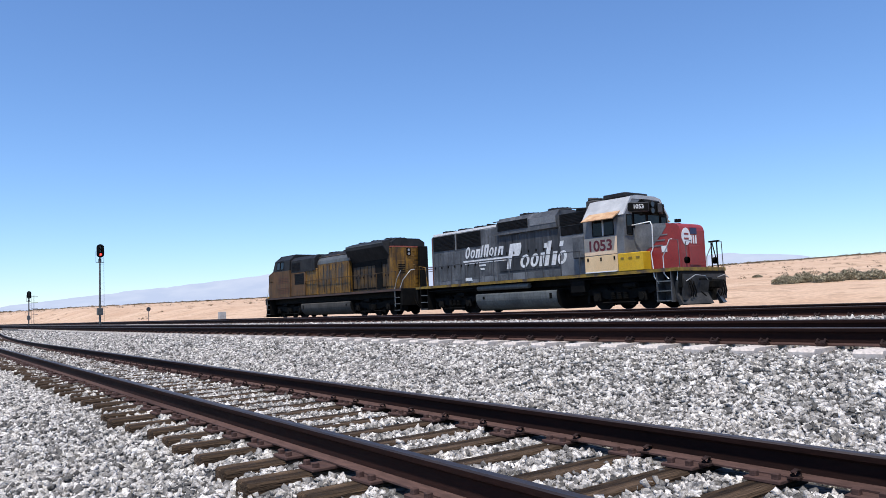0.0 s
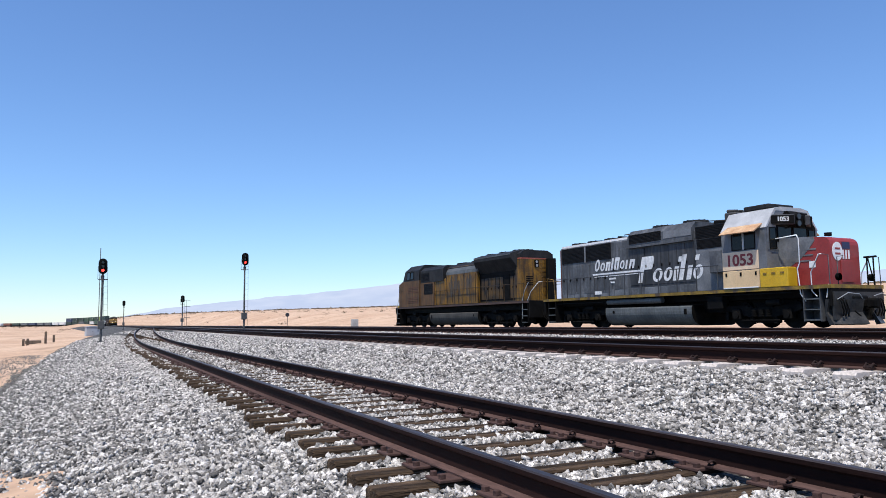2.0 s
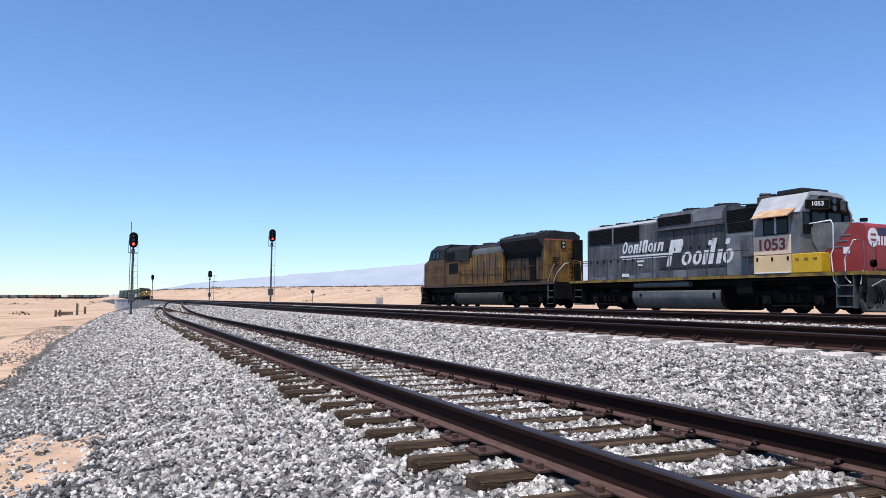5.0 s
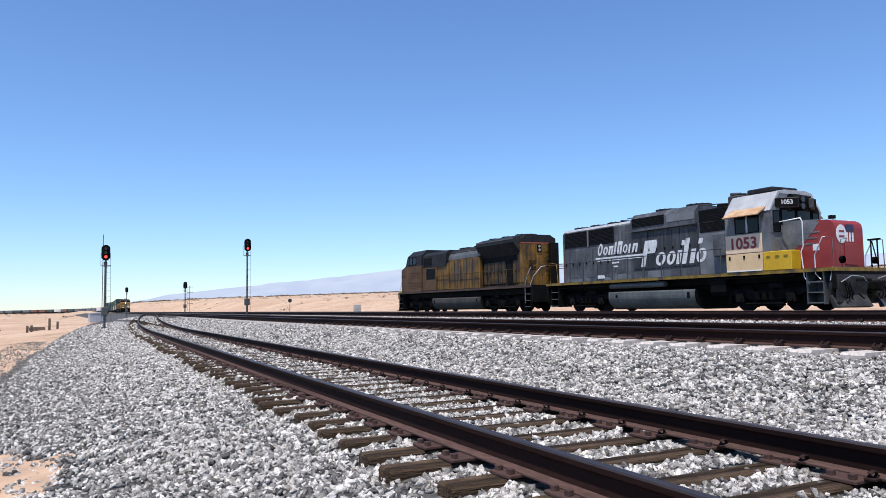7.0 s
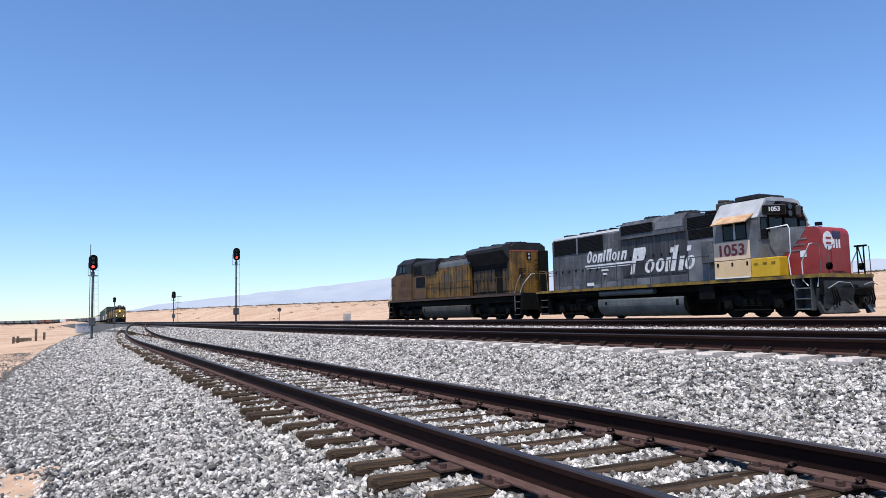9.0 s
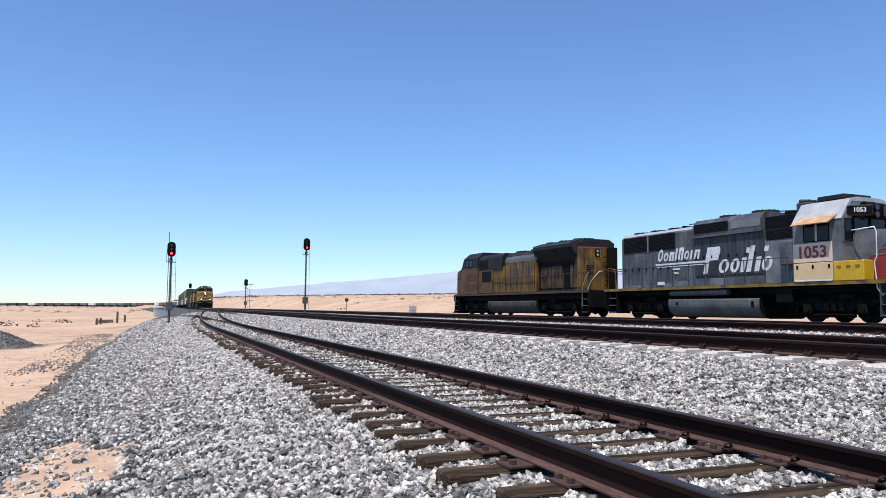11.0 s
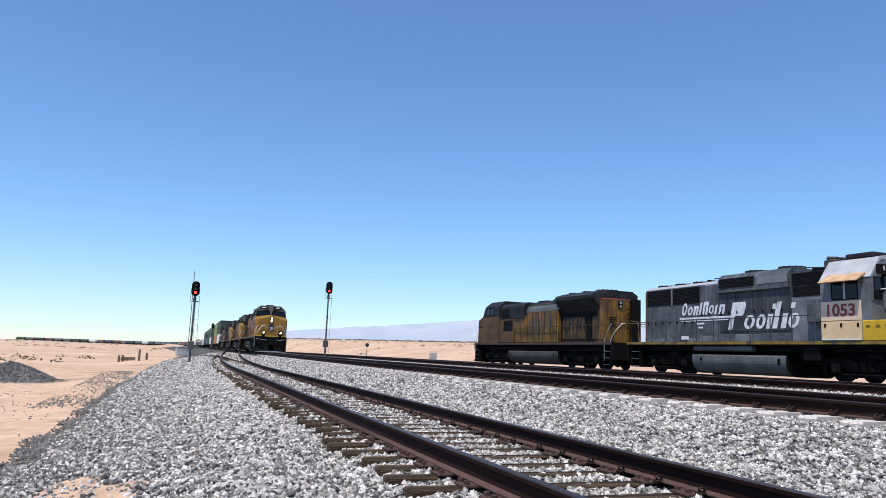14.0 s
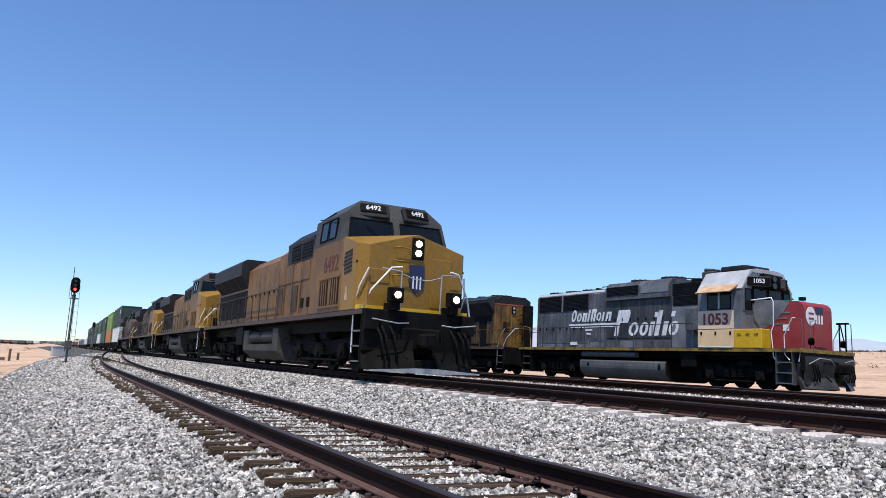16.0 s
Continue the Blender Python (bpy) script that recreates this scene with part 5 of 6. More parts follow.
        part("data_label", Shape().box(-1.53, -1.521, 1.45, 1.62, 1.8, 2.15), "rust", L)
    return L


def emd_locomotive(m):
    """The yellow standing unit with flared radiators over its rear; built with its front at y = 0."""
    L = thing("locomotive", "sooty peeling yellow diesel locomotive coupled to the grey one", "locomotive", "standing locomotives", at=m)
    deck, length = 1.52, 21.0
    big_frame(L, length, deck, "black", "brown_paint", "black")
    wide_nose(L, 1.52, 0.62, 1.8, 4.9, deck, "clay", "up_grey", "", False, False)
    hw, rear = 1.05, 19.2
    part("engine_hood", Shape().prism([(-hw, deck), (-hw, 4.05), (-0.8, 4.22), (0.8, 4.22), (hw, 4.05), (hw, deck)], 4.9, rear, "y"), "up_worn", L, "peeling yellow hood with sooty doors")
    part("hood_roof", Shape().prism([(-hw - 0.02, 3.8), (-hw - 0.02, 4.02), (-0.8, 4.26), (0.8, 4.26), (hw + 0.02, 4.02), (hw + 0.02, 3.8), (0.9, 3.8), (0.9, 4.16), (-0.9, 4.16), (-0.9, 3.8)], 4.92, rear + 0.02, "y"), "up_grey", L, "sooty grey hood roof")
    part("equipment_cabinet", Shape().box(-1.42, 1.42, 4.9, 7.4, deck, 3.2, 0.04), "clay", L, "clay-dusted cabinet behind the cab")
    part("cabinet_top", Shape().prism([(-1.42, 3.2), (-1.42, 4.05), (-1.1, 4.3), (1.1, 4.3), (1.42, 4.05), (1.42, 3.2)], 5.0, 9.0, "y"), "up_grey", L, "sooty dark upper cabinet")
    part("cabinet_side", Shape().box(-1.34, 1.34, 7.4, 9.2, deck, 3.35, 0.05), "up_soiled", L, "grubby yellow cabinet side")
    top = [(-1.3, 3.55), (-1.27, 3.76), (-1.12, 3.96), (-0.85, 4.07), (0.85, 4.07), (1.12, 3.96), (1.27, 3.76), (1.3, 3.55)]
    part("blower_duct", Shape().prism(top, 9.2, 14.0, "y"), "tank", L, "rounded grey top of the blower housing")
    rng = random.Random(21)
    for side in (-1, 1):
        part("hood_side", Shape().box(*sorted((side * hw, side * 1.3)), 9.2, 13.9, deck, 3.55, 0.03), "up_soiled", L, "tall yellow hood side")
        # worn painted emblem: ragged upright flakes of grey where the paint has gone
        em = Shape()
        for k in range(22):
            y = 9.7 + 0.165 * k + rng.uniform(-0.03, 0.03)
            lo, hi = 1.95 + rng.uniform(0, 0.75), 3.45 - rng.uniform(0, 0.45)
            w = rng.uniform(0.05, 0.13)
            em.prism([(y, lo), (y + w * 0.5, lo - 0.12), (y + w, lo + 0.05), (y + w * 1.05, hi), (y + w * 0.4, hi + 0.06), (y - 0.01, hi - 0.05)], *sorted((side * 1.301, side * 1.304)))
        part("worn_emblem", em, "up_lgrey", L, "peeling grey wing emblem")
        for y in (9.35, 10.2, 11.1, 12.0, 12.9, 13.7):
            part("door_seam", Shape().box(*sorted((side * 1.3, side * 1.309)), y - 0.018, y + 0.018, deck + 0.15, 3.45), "black", L)
        for y, z0, z1 in ((2.2, 1.75, 2.25), (2.2, 2.5, 3.0)):
            grille(L, side, 1.5, y + 0.5, y + 2.6, z0, z1, "oxide", 4)
        grille(L, side, 1.42, 5.6, 7.2, 2.35, 3.1, "mesh_dark", 6)
        grille(L, side, 1.42, 5.2, 6.6, 3.3, 3.9, "mesh_dark", 6)
        part("number_bars", Shape().box(*sorted((side * 1.521, side * 1.526)), 1.0, 1.25, 2.75, 3.05).box(*sorted((side * 1.521, side * 1.526)), 1.35, 1.6, 2.75, 3.05), "up_worn", L)
        # engine doors on a black backing, the flare's shade put into its colour
        part("door_bay_shade", Shape().box(*sorted((side * hw, side * (hw + 0.01))), 13.9, 18.4, deck + 0.1, 3.4), "black", L)
        doors(L, side, hw + 0.01, 14.1, 17.0, 6, deck + 0.2, 3.05, "up_worn", 0.07)
        # flat black slab painted as the dark inside an open recess
        part("recess_shade", Shape().box(*sorted((side * hw, side * (hw + 0.03))), 17.1, 17.75, deck + 0.1, 3.2), "black", L)
        doors(L, side, hw + 0.01, 17.85, 18.7, 2, deck + 0.2, 3.05, "up_worn", 0.07)
        # flared radiator: overhanging panel with a light roof edge
        y0, y1 = 13.6, 18.95
        v = [(side * hw, y0, 3.35), (side * hw, y1, 3.35), (side * 1.5, y1 - 0.25, 4.1), (side * 1.5, y0 + 0.25, 4.1), (side * 1.5, y1 - 0.25, 4.36), (side * 1.5, y0 + 0.25, 4.36), (side * 0.8, y1, 4.56), (side * 0.8, y0, 4.56)]
        part("radiator_wing", Shape().add(v, [(0, 1, 2, 3), (3, 2, 4, 5), (5, 4, 6, 7), (0, 3, 5, 7), (1, 6, 4, 2), (0, 7, 6, 1)]), "up_grey", L, "dark flared radiator wing")
        part("wing_edge", Shape().box(*sorted((side * 1.49, side * 1.515)), y0 + 0.3, y1 - 0.3, 4.28, 4.35), "tank", L, "pale edge strip of the radiator wing")
        part("rear_side", Shape().box(*sorted((side * hw, side * (hw + 0.1))), 18.75, rear, deck, 3.95, 0.02), "up_soiled", L, "cleaner yellow rear hood side")
    # rear end: yellow face with stripe, headlight, ladder and louvred door
    part("rear_face", Shape().box(-1.25, 1.15, rear, rear + 0.06, deck, 3.98, 0.01), "up_soiled", L, "yellow hood end")
    part("rear_stripe", Shape().box(-1.252, 1.152, rear - 0.3, rear + 0.066, 3.99, 4.06), "red_line", L, "faded red stripe round the hood end")
    part("rear_cap", Shape().prism([(-1.25, 4.07), (-1.25, 4.3), (-0.85, 4.52), (0.85, 4.52), (1.15, 4.3), (1.15, 4.07)], rear - 0.3, rear + 0.06, "y"), "up_grey", L)
    # black box added to stand for the shadowed far third of the hood end
    part("hood_end_shade", Shape().box(-1.26, -0.68, rear + 0.06, rear + 0.4, deck, 4.05, 0.03), "black", L, "black box standing for the shadowed far side of the hood end")
    h = part("rear_headlight", Shape().box(-0.16, 0.16, rear + 0.06, rear + 0.12, 3.5, 3.95, 0.02), "black", L, "unlit rear headlight")
    for z in (3.61, 3.83):
        part("lens", Shape().disc((0, rear + 0.125, z), 0.08, 0.02, "y", 14), "steel", h)
    door = part("rear_door", Shape().box(0.2, 0.85, rear + 0.06, rear + 0.085, deck + 0.05, 3.2, 0.01), "up_soiled", L)
    for k in range(5):
        part("louvre", Shape().box(0.28, 0.78, rear + 0.085, rear + 0.1, 2.45 + 0.12 * k, 2.5 + 0.12 * k), "black", door)
    for k in range(8):
        z = deck + 0.35 + 0.27 * k
        part("ladder_rung", Shape().tube([(-0.62, rear + 0.06, z), (-0.62, rear + 0.14, z), (-0.3, rear + 0.14, z), (-0.3, rear + 0.06, z)], 0.016, 6), "up_soiled", L)
    for y in (14.4, 16.1, 17.8):
        fan(L, 0, y, 4.48, 0.7)
    for y in (10.4, 11.8):
        fan(L, 0, y, 4.22, 0.5)
    part("exhaust_stack", Shape().box(-0.35, 0.35, 9.1, 9.8, 4.2, 4.42, 0.04), "black", L)
    part("horn", Shape().tube([(-0.5, 12.7, 4.36), (-0.5, 13.4, 4.4)], 0.07, 8, 0.12).tube([(-0.3, 12.8, 4.36), (-0.3, 13.5, 4.44)], 0.06, 8, 0.11), "black", L)
    truck(L, 4.2, 3, 1.9)
    truck(L, length - 4.2, 3, 1.9)
    tank(L, 6.6, 14.2, "tank_dust", 1.42, 0.16, 0.97, "dull grey-brown rounded fuel tank")
    walkway_rails(L, 7.4, 20.0, deck, "up_worn", 12)
    corner_rails(L, 0.42, -1, deck, "steel")
    corner_rails(L, length - 0.5, 1, deck, "steel")
    s = Shape()
    for x in (-0.5, 0.5):
        s.tube([(x, length - 0.35, deck), (x, length - 0.35, 2.6)], 0.022, 6)
    s.tube([(-1.3, length - 0.35, 2.6), (1.3, length - 0.35, 2.6)], 0.022, 6)
    part("end_rail", s, "up_soiled", L)
    return L


# -- double-stack cars --
def container(parent, name, y0, y1, z0, z1, material, detail):
    """Corrugated box with corner posts and end doors."""
    s, hwid = Shape(), 1.27
    if detail:
        n = int((y1 - y0) / 0.28)
        for side in (-1, 1):
            out = []
            for k in range(n):
                a = y0 + 0.12 + (y1 - y0 - 0.24) * k / n
                w = (y1 - y0 - 0.24) / n
                out += [(side * hwid, a), (side * hwid, a + w * 0.4), (side * (hwid - 0.04), a + w * 0.55), (side * (hwid - 0.04), a + w * 0.9)]
            out += [(side * hwid, y1 - 0.12), (side * (hwid - 0.12), y1 - 0.12), (side * (hwid - 0.12), y0 + 0.12)]
            s.prism(out, z0 + 0.12, z1 - 0.1, "z")
        s.box(-hwid + 0.1, hwid - 0.1, y0 + 0.05, y1 - 0.05, z0 + 0.05, z1 - 0.04)
        for side in (-1, 1):
            for z in (z0, z1 - 0.12):
                s.box(*sorted((side * (hwid - 0.1), side * (hwid + 0.012))), y0, y1, z, z + 0.12)
            for y in (y0, y1 - 0.14):
                s.box(*sorted((side * (hwid - 0.1), side * (hwid + 0.015))), y, y + 0.14, z0, z1)
        for z in (z0, z1 - 0.12):
            s.box(-hwid, hwid, y0, y0 + 0.1, z, z + 0.12)
    else:
        s.box(-hwid, hwid, y0, y1, z0, z1, 0.03)
    return part(name, s, material, parent)


def stack_car(m, low, high, detail):
    """Articulated well car with one long box in the well and one on top."""
    names = {"box_pearl": "white", "box_lime": "lime green", "box_dkgreen": "dark green", "box_green": "green", "box_orange": "orange", "box_brown": "brown", "box_navy": "navy blue", "box_slate": "slate grey"}
    C = thing("well_car", f"well car, {names[high]} container stacked over {names[low]} one" if high else f"well car loaded with a single {names[low]} container", "rail car", "stack train cars", at=m)
    LEN = 20.6
    s = Shape()
    for side in (-1, 1):
        s.prism([(2.0, 1.05), (2.6, 0.35), (LEN - 2.6, 0.35), (LEN - 2.0, 1.05), (LEN - 2.0, 1.25), (2.0, 1.25)], *sorted((side * 1.33, side * 1.42)))
        for k in range(9 if detail else 0):
            y = 2.9 + k * (LEN - 5.8) / 8
            s.box(*sorted((side * 1.42, side * 1.47)), y - 0.04, y + 0.04, 0.38, 1.22)
    for a, b in ((0.2, 2.2), (LEN - 2.2, LEN - 0.2)):
        s.box(-1.3, 1.3, a, b, 0.95, 1.2, 0.03)
        s.box(-0.2, 0.2, a - 0.3, b + 0.3, 0.7, 0.98, 0.02)
    s.box(-1.33, 1.33, 2.3, LEN - 2.3, 0.3, 0.42)
    part("well", s, "grime", C, "dark dusty steel well")
    for yc in (1.2, LEN - 1.2):
        t = Shape()
        for side in (-1, 1):
            t.prism([(yc - 1.1, 0.45), (yc - 0.5, 0.8), (yc + 0.5, 0.8), (yc + 1.1, 0.45), (yc + 0.4, 0.3), (yc - 0.4, 0.3)], *sorted((side * 0.88, side * 1.0)))
        t.box(-1.0, 1.0, yc - 0.2, yc + 0.2, 0.45, 0.9, 0.02)
        bogie = part("truck", t, "black", C, "dark steel truck")
        for y in (yc - 0.85, yc + 0.85):
            for side in (-1, 1):
                part("wheel", Shape().disc((side * 0.77, y, 0.46), 0.46, 0.13, "x", 16 if detail else 10), "black", bogie)
    y0, y1 = (LEN - 16.15) / 2, (LEN + 16.15) / 2
    container(C, "lower_container", y0, y1, 0.42, 3.30, low, detail)
    if high:
        top = container(C, "upper_container", y0, y1, 3.32, 6.20, high, detail)
    if detail:
        part("painted_mark", Shape().box(-1.295, -1.285, y0 + 1.6, y0 + 2.6, 5.1, 5.7), "box_pearl", top)
    return C


# ---- the standing pair ----
sp = grey_locomotive()
sp.matrix_basis = pose(XD, 17.65, ZD) @ Matrix.Diagonal((1.07, 1.08, 1.105, 1))
up = emd_locomotive(pose(XD + 0.02, 58.0, ZD, 0, 0, 180) @ Matrix.Diagonal((1.05, 0.985, 1.09, 1)))

# ---- the approaching stack train ----
TRAIN = []
gap = 0.5
LEAD = "dusty yellow diesel locomotive numbered 6492 with its headlights lit"
TRAIN.append((ge_locomotive("6492", None, "up_yellow", "up_dusty", "up_lgrey", True, LEAD), 22.3))
TRAIN.append((ge_locomotive("", None, "up_yellow", "up_dusty", "up_lgrey", False, "dusty yellow diesel locomotive coupled second in the stack train", False), 22.3))
TRAIN.append((ge_locomotive("", None, "up_yellow", "up_worn", "up_grey", False, "third grimy yellow diesel locomotive of the stack train", False), 22.3))
TRAIN.append((ge_locomotive("", None, "brown_paint", "brown_paint", "up_grey", False, "fourth locomotive of the stack train in rusty brown paint", False), 22.3))
PAIRS = [("box_pearl", "box_dkgreen"), ("box_orange", "box_lime"), ("box_green", "box_dkgreen"), ("box_pearl", "box_green"), ("box_dkgreen", "box_green"), ("box_slate", "box_dkgreen")]
rng = random.Random(11)
for k in range(42):
    low, high = PAIRS[k] if k < len(PAIRS) else (rng.choice(["box_pearl", "box_brown", "box_slate", "box_dkgreen"]), rng.choice(["box_dkgreen", "box_slate", "box_brown", "box_navy", "box_dkgreen"]))
    if k > 7:
        low, high = (rng.choice(["box_brown", "box_slate", "box_navy", "box_dkgreen", "box_brown", "box_navy", "box_slate", "box_pearl"]), "")
    TRAIN.append((stack_car(None, low, high, k < 8), 20.6))

# ---- signals ----
def signal(m, height, label, lit=True, away=False, ladder=True):
    """A block signal: mast on a base, oval head with hooded lamps, ladder and aerial."""
    S = thing("railway_signal", label, "signal", "trackside signals", at=m)
    s = Shape().tube([(0, 0, 0), (0, 0, height - 0.5)], 0.075, 12, 0.06)
    s.disc((0, 0, 0.1), 0.2, 0.2, "z", 12)
    s.disc((0, 0, height - 1.25), 0.11, 0.3, "z", 12)
    part("mast", s, "mast", S, "dull grey tubular mast")
    part("case", Shape().box(-0.2, 0.2, -0.16, 0.16, 0.95, 1.5, 0.03), "mast", S, "grey junction case on the mast")
    z = height - 0.50
    out = []
    for k in range(28):
        a = k * math.tau / 28
        out.append((0.27 * math.cos(a), z + 0.26 * math.sin(a) + (0.25 if math.sin(a) > 0 else -0.25)))
    f = 1 if away else -1
    b = part("backboard", Shape().prism(out, f * 0.14, f * 0.17, "y"), "black", S, "black oval signal backboard")
    part("lamp_case", Shape().box(-0.18, 0.18, -0.12, 0.12, z - 0.42, z + 0.42, 0.05), "black", S)
    for k, dz in enumerate((0.27, 0.0, -0.27)):
        hood = Shape()
        n = 14
        v, fc = [], []
        for i in range(n + 1):
            a = math.pi * (-0.15 + 1.3 * i / n)
            for r, y in ((0.115, f * 0.17), (0.115, f * 0.40), (0.10, f * 0.40), (0.10, f * 0.17)):
                v.append((r * math.cos(a), y, z + dz + r * math.sin(a)))
        for i in range(n):
            for j in range(4):
                fc.append((i * 4 + j, i * 4 + (j + 1) % 4, i * 4 + 4 + (j + 1) % 4, i * 4 + 4 + j))
        part("lamp_hood", hood.add(v, fc, True), "black", b)
        on = lit and k == 2
        part("lens", Shape().disc((0, f * 0.18, z + dz), 0.092, 0.03, "y", 16), "red_lamp" if on else "lens", b, "glowing red lens" if on else "dark lens")
    if ladder:
        l = Shape()
        for x in (0.16, 0.4):
            l.tube([(x, 0.42 if not away else -0.42, 0.5), (x - 0.1, 0.12, height - 0.5)], 0.011, 5)
        for k in range(11):
            t = k / 11
            l.tube([(0.18 - 0.1 * t, 0.42 - 0.3 * t, 0.6 + (height - 1.2) * t), (0.4 - 0.1 * t, 0.42 - 0.3 * t, 0.6 + (height - 1.2) * t)], 0.005, 5)
        l.tube([(-0.28, 0.0, height - 1.35), (0.3, 0.0, height - 1.35)], 0.03, 6)
        l.tube([(-0.28, 0, height - 1.35), (-0.28, 0, height - 0.5)], 0.014, 5)
        part("ladder", l, "mast", S, "thin steel ladder and platform rail")
    return S


s1 = signal(pose(2.45, 53.0, bed(2.45, 53) - 0.05), 5.55, "tall mast signal showing red beside the near siding")
part("aerial", Shape().tube([(-0.16, 0, 0.8), (-0.16, 0, 6.25)], 0.025, 6), "mast", s1)
signal(pose(13.18, 60.0, bed(13.18, 60.0) - 0.05), 6.3, "tall mast signal showing red between the main tracks")
s3 = signal(pose(15.75, 112.0, bed(15.75, 112) - 0.05), 4.75, "distant mast signal beside the second track", False)
for z in (1.6, 2.4, 3.2, 4.0):
    part("cross_arm", Shape().tube([(0.3, 0.1, z), (1.1, 0.1, z)], 0.035, 6), "mast", s3)
part("arm_post", Shape().tube([(0.62, 0.1, 0.1), (0.62, 0.1, 4.2)], 0.03, 6), "mast", s3)
signal(pose(10.9, 153.0, bed(10.9, 153) - 0.05), 5.6, "distant mast signal seen from behind beside the main track", False, True, False)

# ---- lineside things ----
def marker(m):
    T = thing("marker_sign", "small round marker board on a thin post in the sand", "sign", at=m)
    part("post", Shape().tube([(0, 0, -0.3), (0, 0, 2.0)], 0.04, 8), "mast", T)
    part("board", Shape().disc((0, 0, 2.05), 0.3, 0.03, "y", 24), "slate_board", T, "dark round board")
    return T


def hut(m):
    H = thing("relay_cabinet", "pale grey steel relay cabinet beside the tracks", "cabinet", at=m)
    part("body", Shape().box(-1.2, 1.2, -0.9, 0.9, 0.1, 1.95, 0.02), "hut", H)
    part("roof", Shape().prism([(-1.3, 1.95), (-1.3, 2.02), (0, 2.2), (1.3, 2.02), (1.3, 1.95)], -1.0, 1.0, "y"), "hut", H)
    for x in (-0.6, 0.6):
        d = part("door", Shape().box(x - 0.5, x + 0.5, -0.93, -0.9, 0.2, 1.85, 0.01), "hut", H)
        part("handle", Shape().box(x + 0.32, x + 0.36, -0.97, -0.93, 0.95, 1.15), "black", d)
    part("base", Shape().box(-1.25, 1.25, -0.95, 0.95, -0.5, 0.1), "concrete", H)
    return H


MAT["slate_board"] = plain("dark_sign_board", (0.03, 0.03, 0.035), 0.6)
marker(pose(30.6, 110.0, land(30.6, 110)))
hut(pose(4.75, 126.0, land(4.75, 126) - 0.05, 0, 0, 8) @ Matrix.Diagonal((0.9, 0.9, 0.72, 1)))
junction = thing("junction_box", "small grey trackside junction box on a post", "box", at=pose(28.6, 76.0, land(28.6, 76)))
part("body", Shape().box(-0.35, 0.35, -0.25, 0.25, 0.35, 1.15, 0.02), "concrete", junction)
part("post", Shape().tube([(0, 0, -0.3), (0, 0, 0.4)], 0.06, 8), "mast", junction)

for x, y, h in ((-2.95, 81.7, 0.65), (-2.6, 82.0, 0.65), (-1.1, 83.5, 1.15), (-0.4, 87.0, 0.75)):
    P = thing("fence_post", "short weathered timber post standing in sand", "post", "fence posts", at=pose(x, y, land(x, y) - 0.15))
    part("post", Shape().box(-0.11, 0.11, -0.11, 0.11, 0, h + 0.15, 0.02), "wood", P)
crate = thing("timber_stack", "low stack of dark timber ties lying on the sand", "timber", at=pose(-2.2, 85.0, land(-2.2, 85.0)))
for k in range(3):
    part("timber", Shape().box(-0.7, 0.7, -0.3 + 0.24 * k, -0.08 + 0.24 * k, 0.0, 0.36, 0.02), "wood", crate)

# gravel pile on the sand
pile = Shape()
pv, pn = [], 44
for j in range(9):
    r = 1 - j / 8
    for i in range(pn):
        a = i * math.tau / pn
        k = 1 + 0.12 * noise.noise((math.cos(a) * 2, math.sin(a) * 2, j * 0.3))
        x, y = -6.0 + 2.1 * r * k * math.cos(a), 39.5 + 2.6 * r * k * math.sin(a)
        pv.append((x, y, land(x, y) - 0.05 + 0.85 * (1 - r ** 1.35) + 0.03 * noise.noise((x * 4, y * 4, 0))))
pile.add(pv, [(j * pn + i, j * pn + (i + 1) % pn, (j + 1) * pn + (i + 1) % pn, (j + 1) * pn + i) for j in range(8) for i in range(pn)], True)
tagged(part("gravel_pile", pile, "dark_stone"), "heap of dark grey gravel on the sand", "gravel pile")


def pile_z(x, y):
    r = math.hypot((x + 6.0) / 2.1, (y - 39.5) / 2.6)
    return land(x, y) + (0.85 * max(0.0, 1 - r ** 1.35) if r < 1 else 0) - 0.02


stones("pile_gravel", [(-9.5, -3.5, 36.2, 43, 150, 0.03)], "dark_stone", "loose dark stones on and round the gravel heap", 9, pile_z, lambda x, y: math.hypot((x + 6.0) / 2.1, (y - 39.5) / 2.6) > 0.8 + 0.5 * random.random())
stones("spilled_gravel", [(-9.5, -5.2, 24, 33, 45, 0.018), (-2.6, 0.8, 20, 50, 60, 0.019)], "dark_stone", "thin spread of dark gravel on the sand", 13, land, lambda x, y: random.random() < 0.5 + 0.9 * noise.noise((x * 0.6, y * 0.25, 4)))


stones("sand_pebbles", [(-7, -1.5, 5, 30, 7, 0.018)], "dark_stone", "scattered dark pebbles on the sand beside the ballast", 17, land, lambda x, y: random.random() < 0.5 + noise.noise((x * 0.8, y * 0.4, 2)))

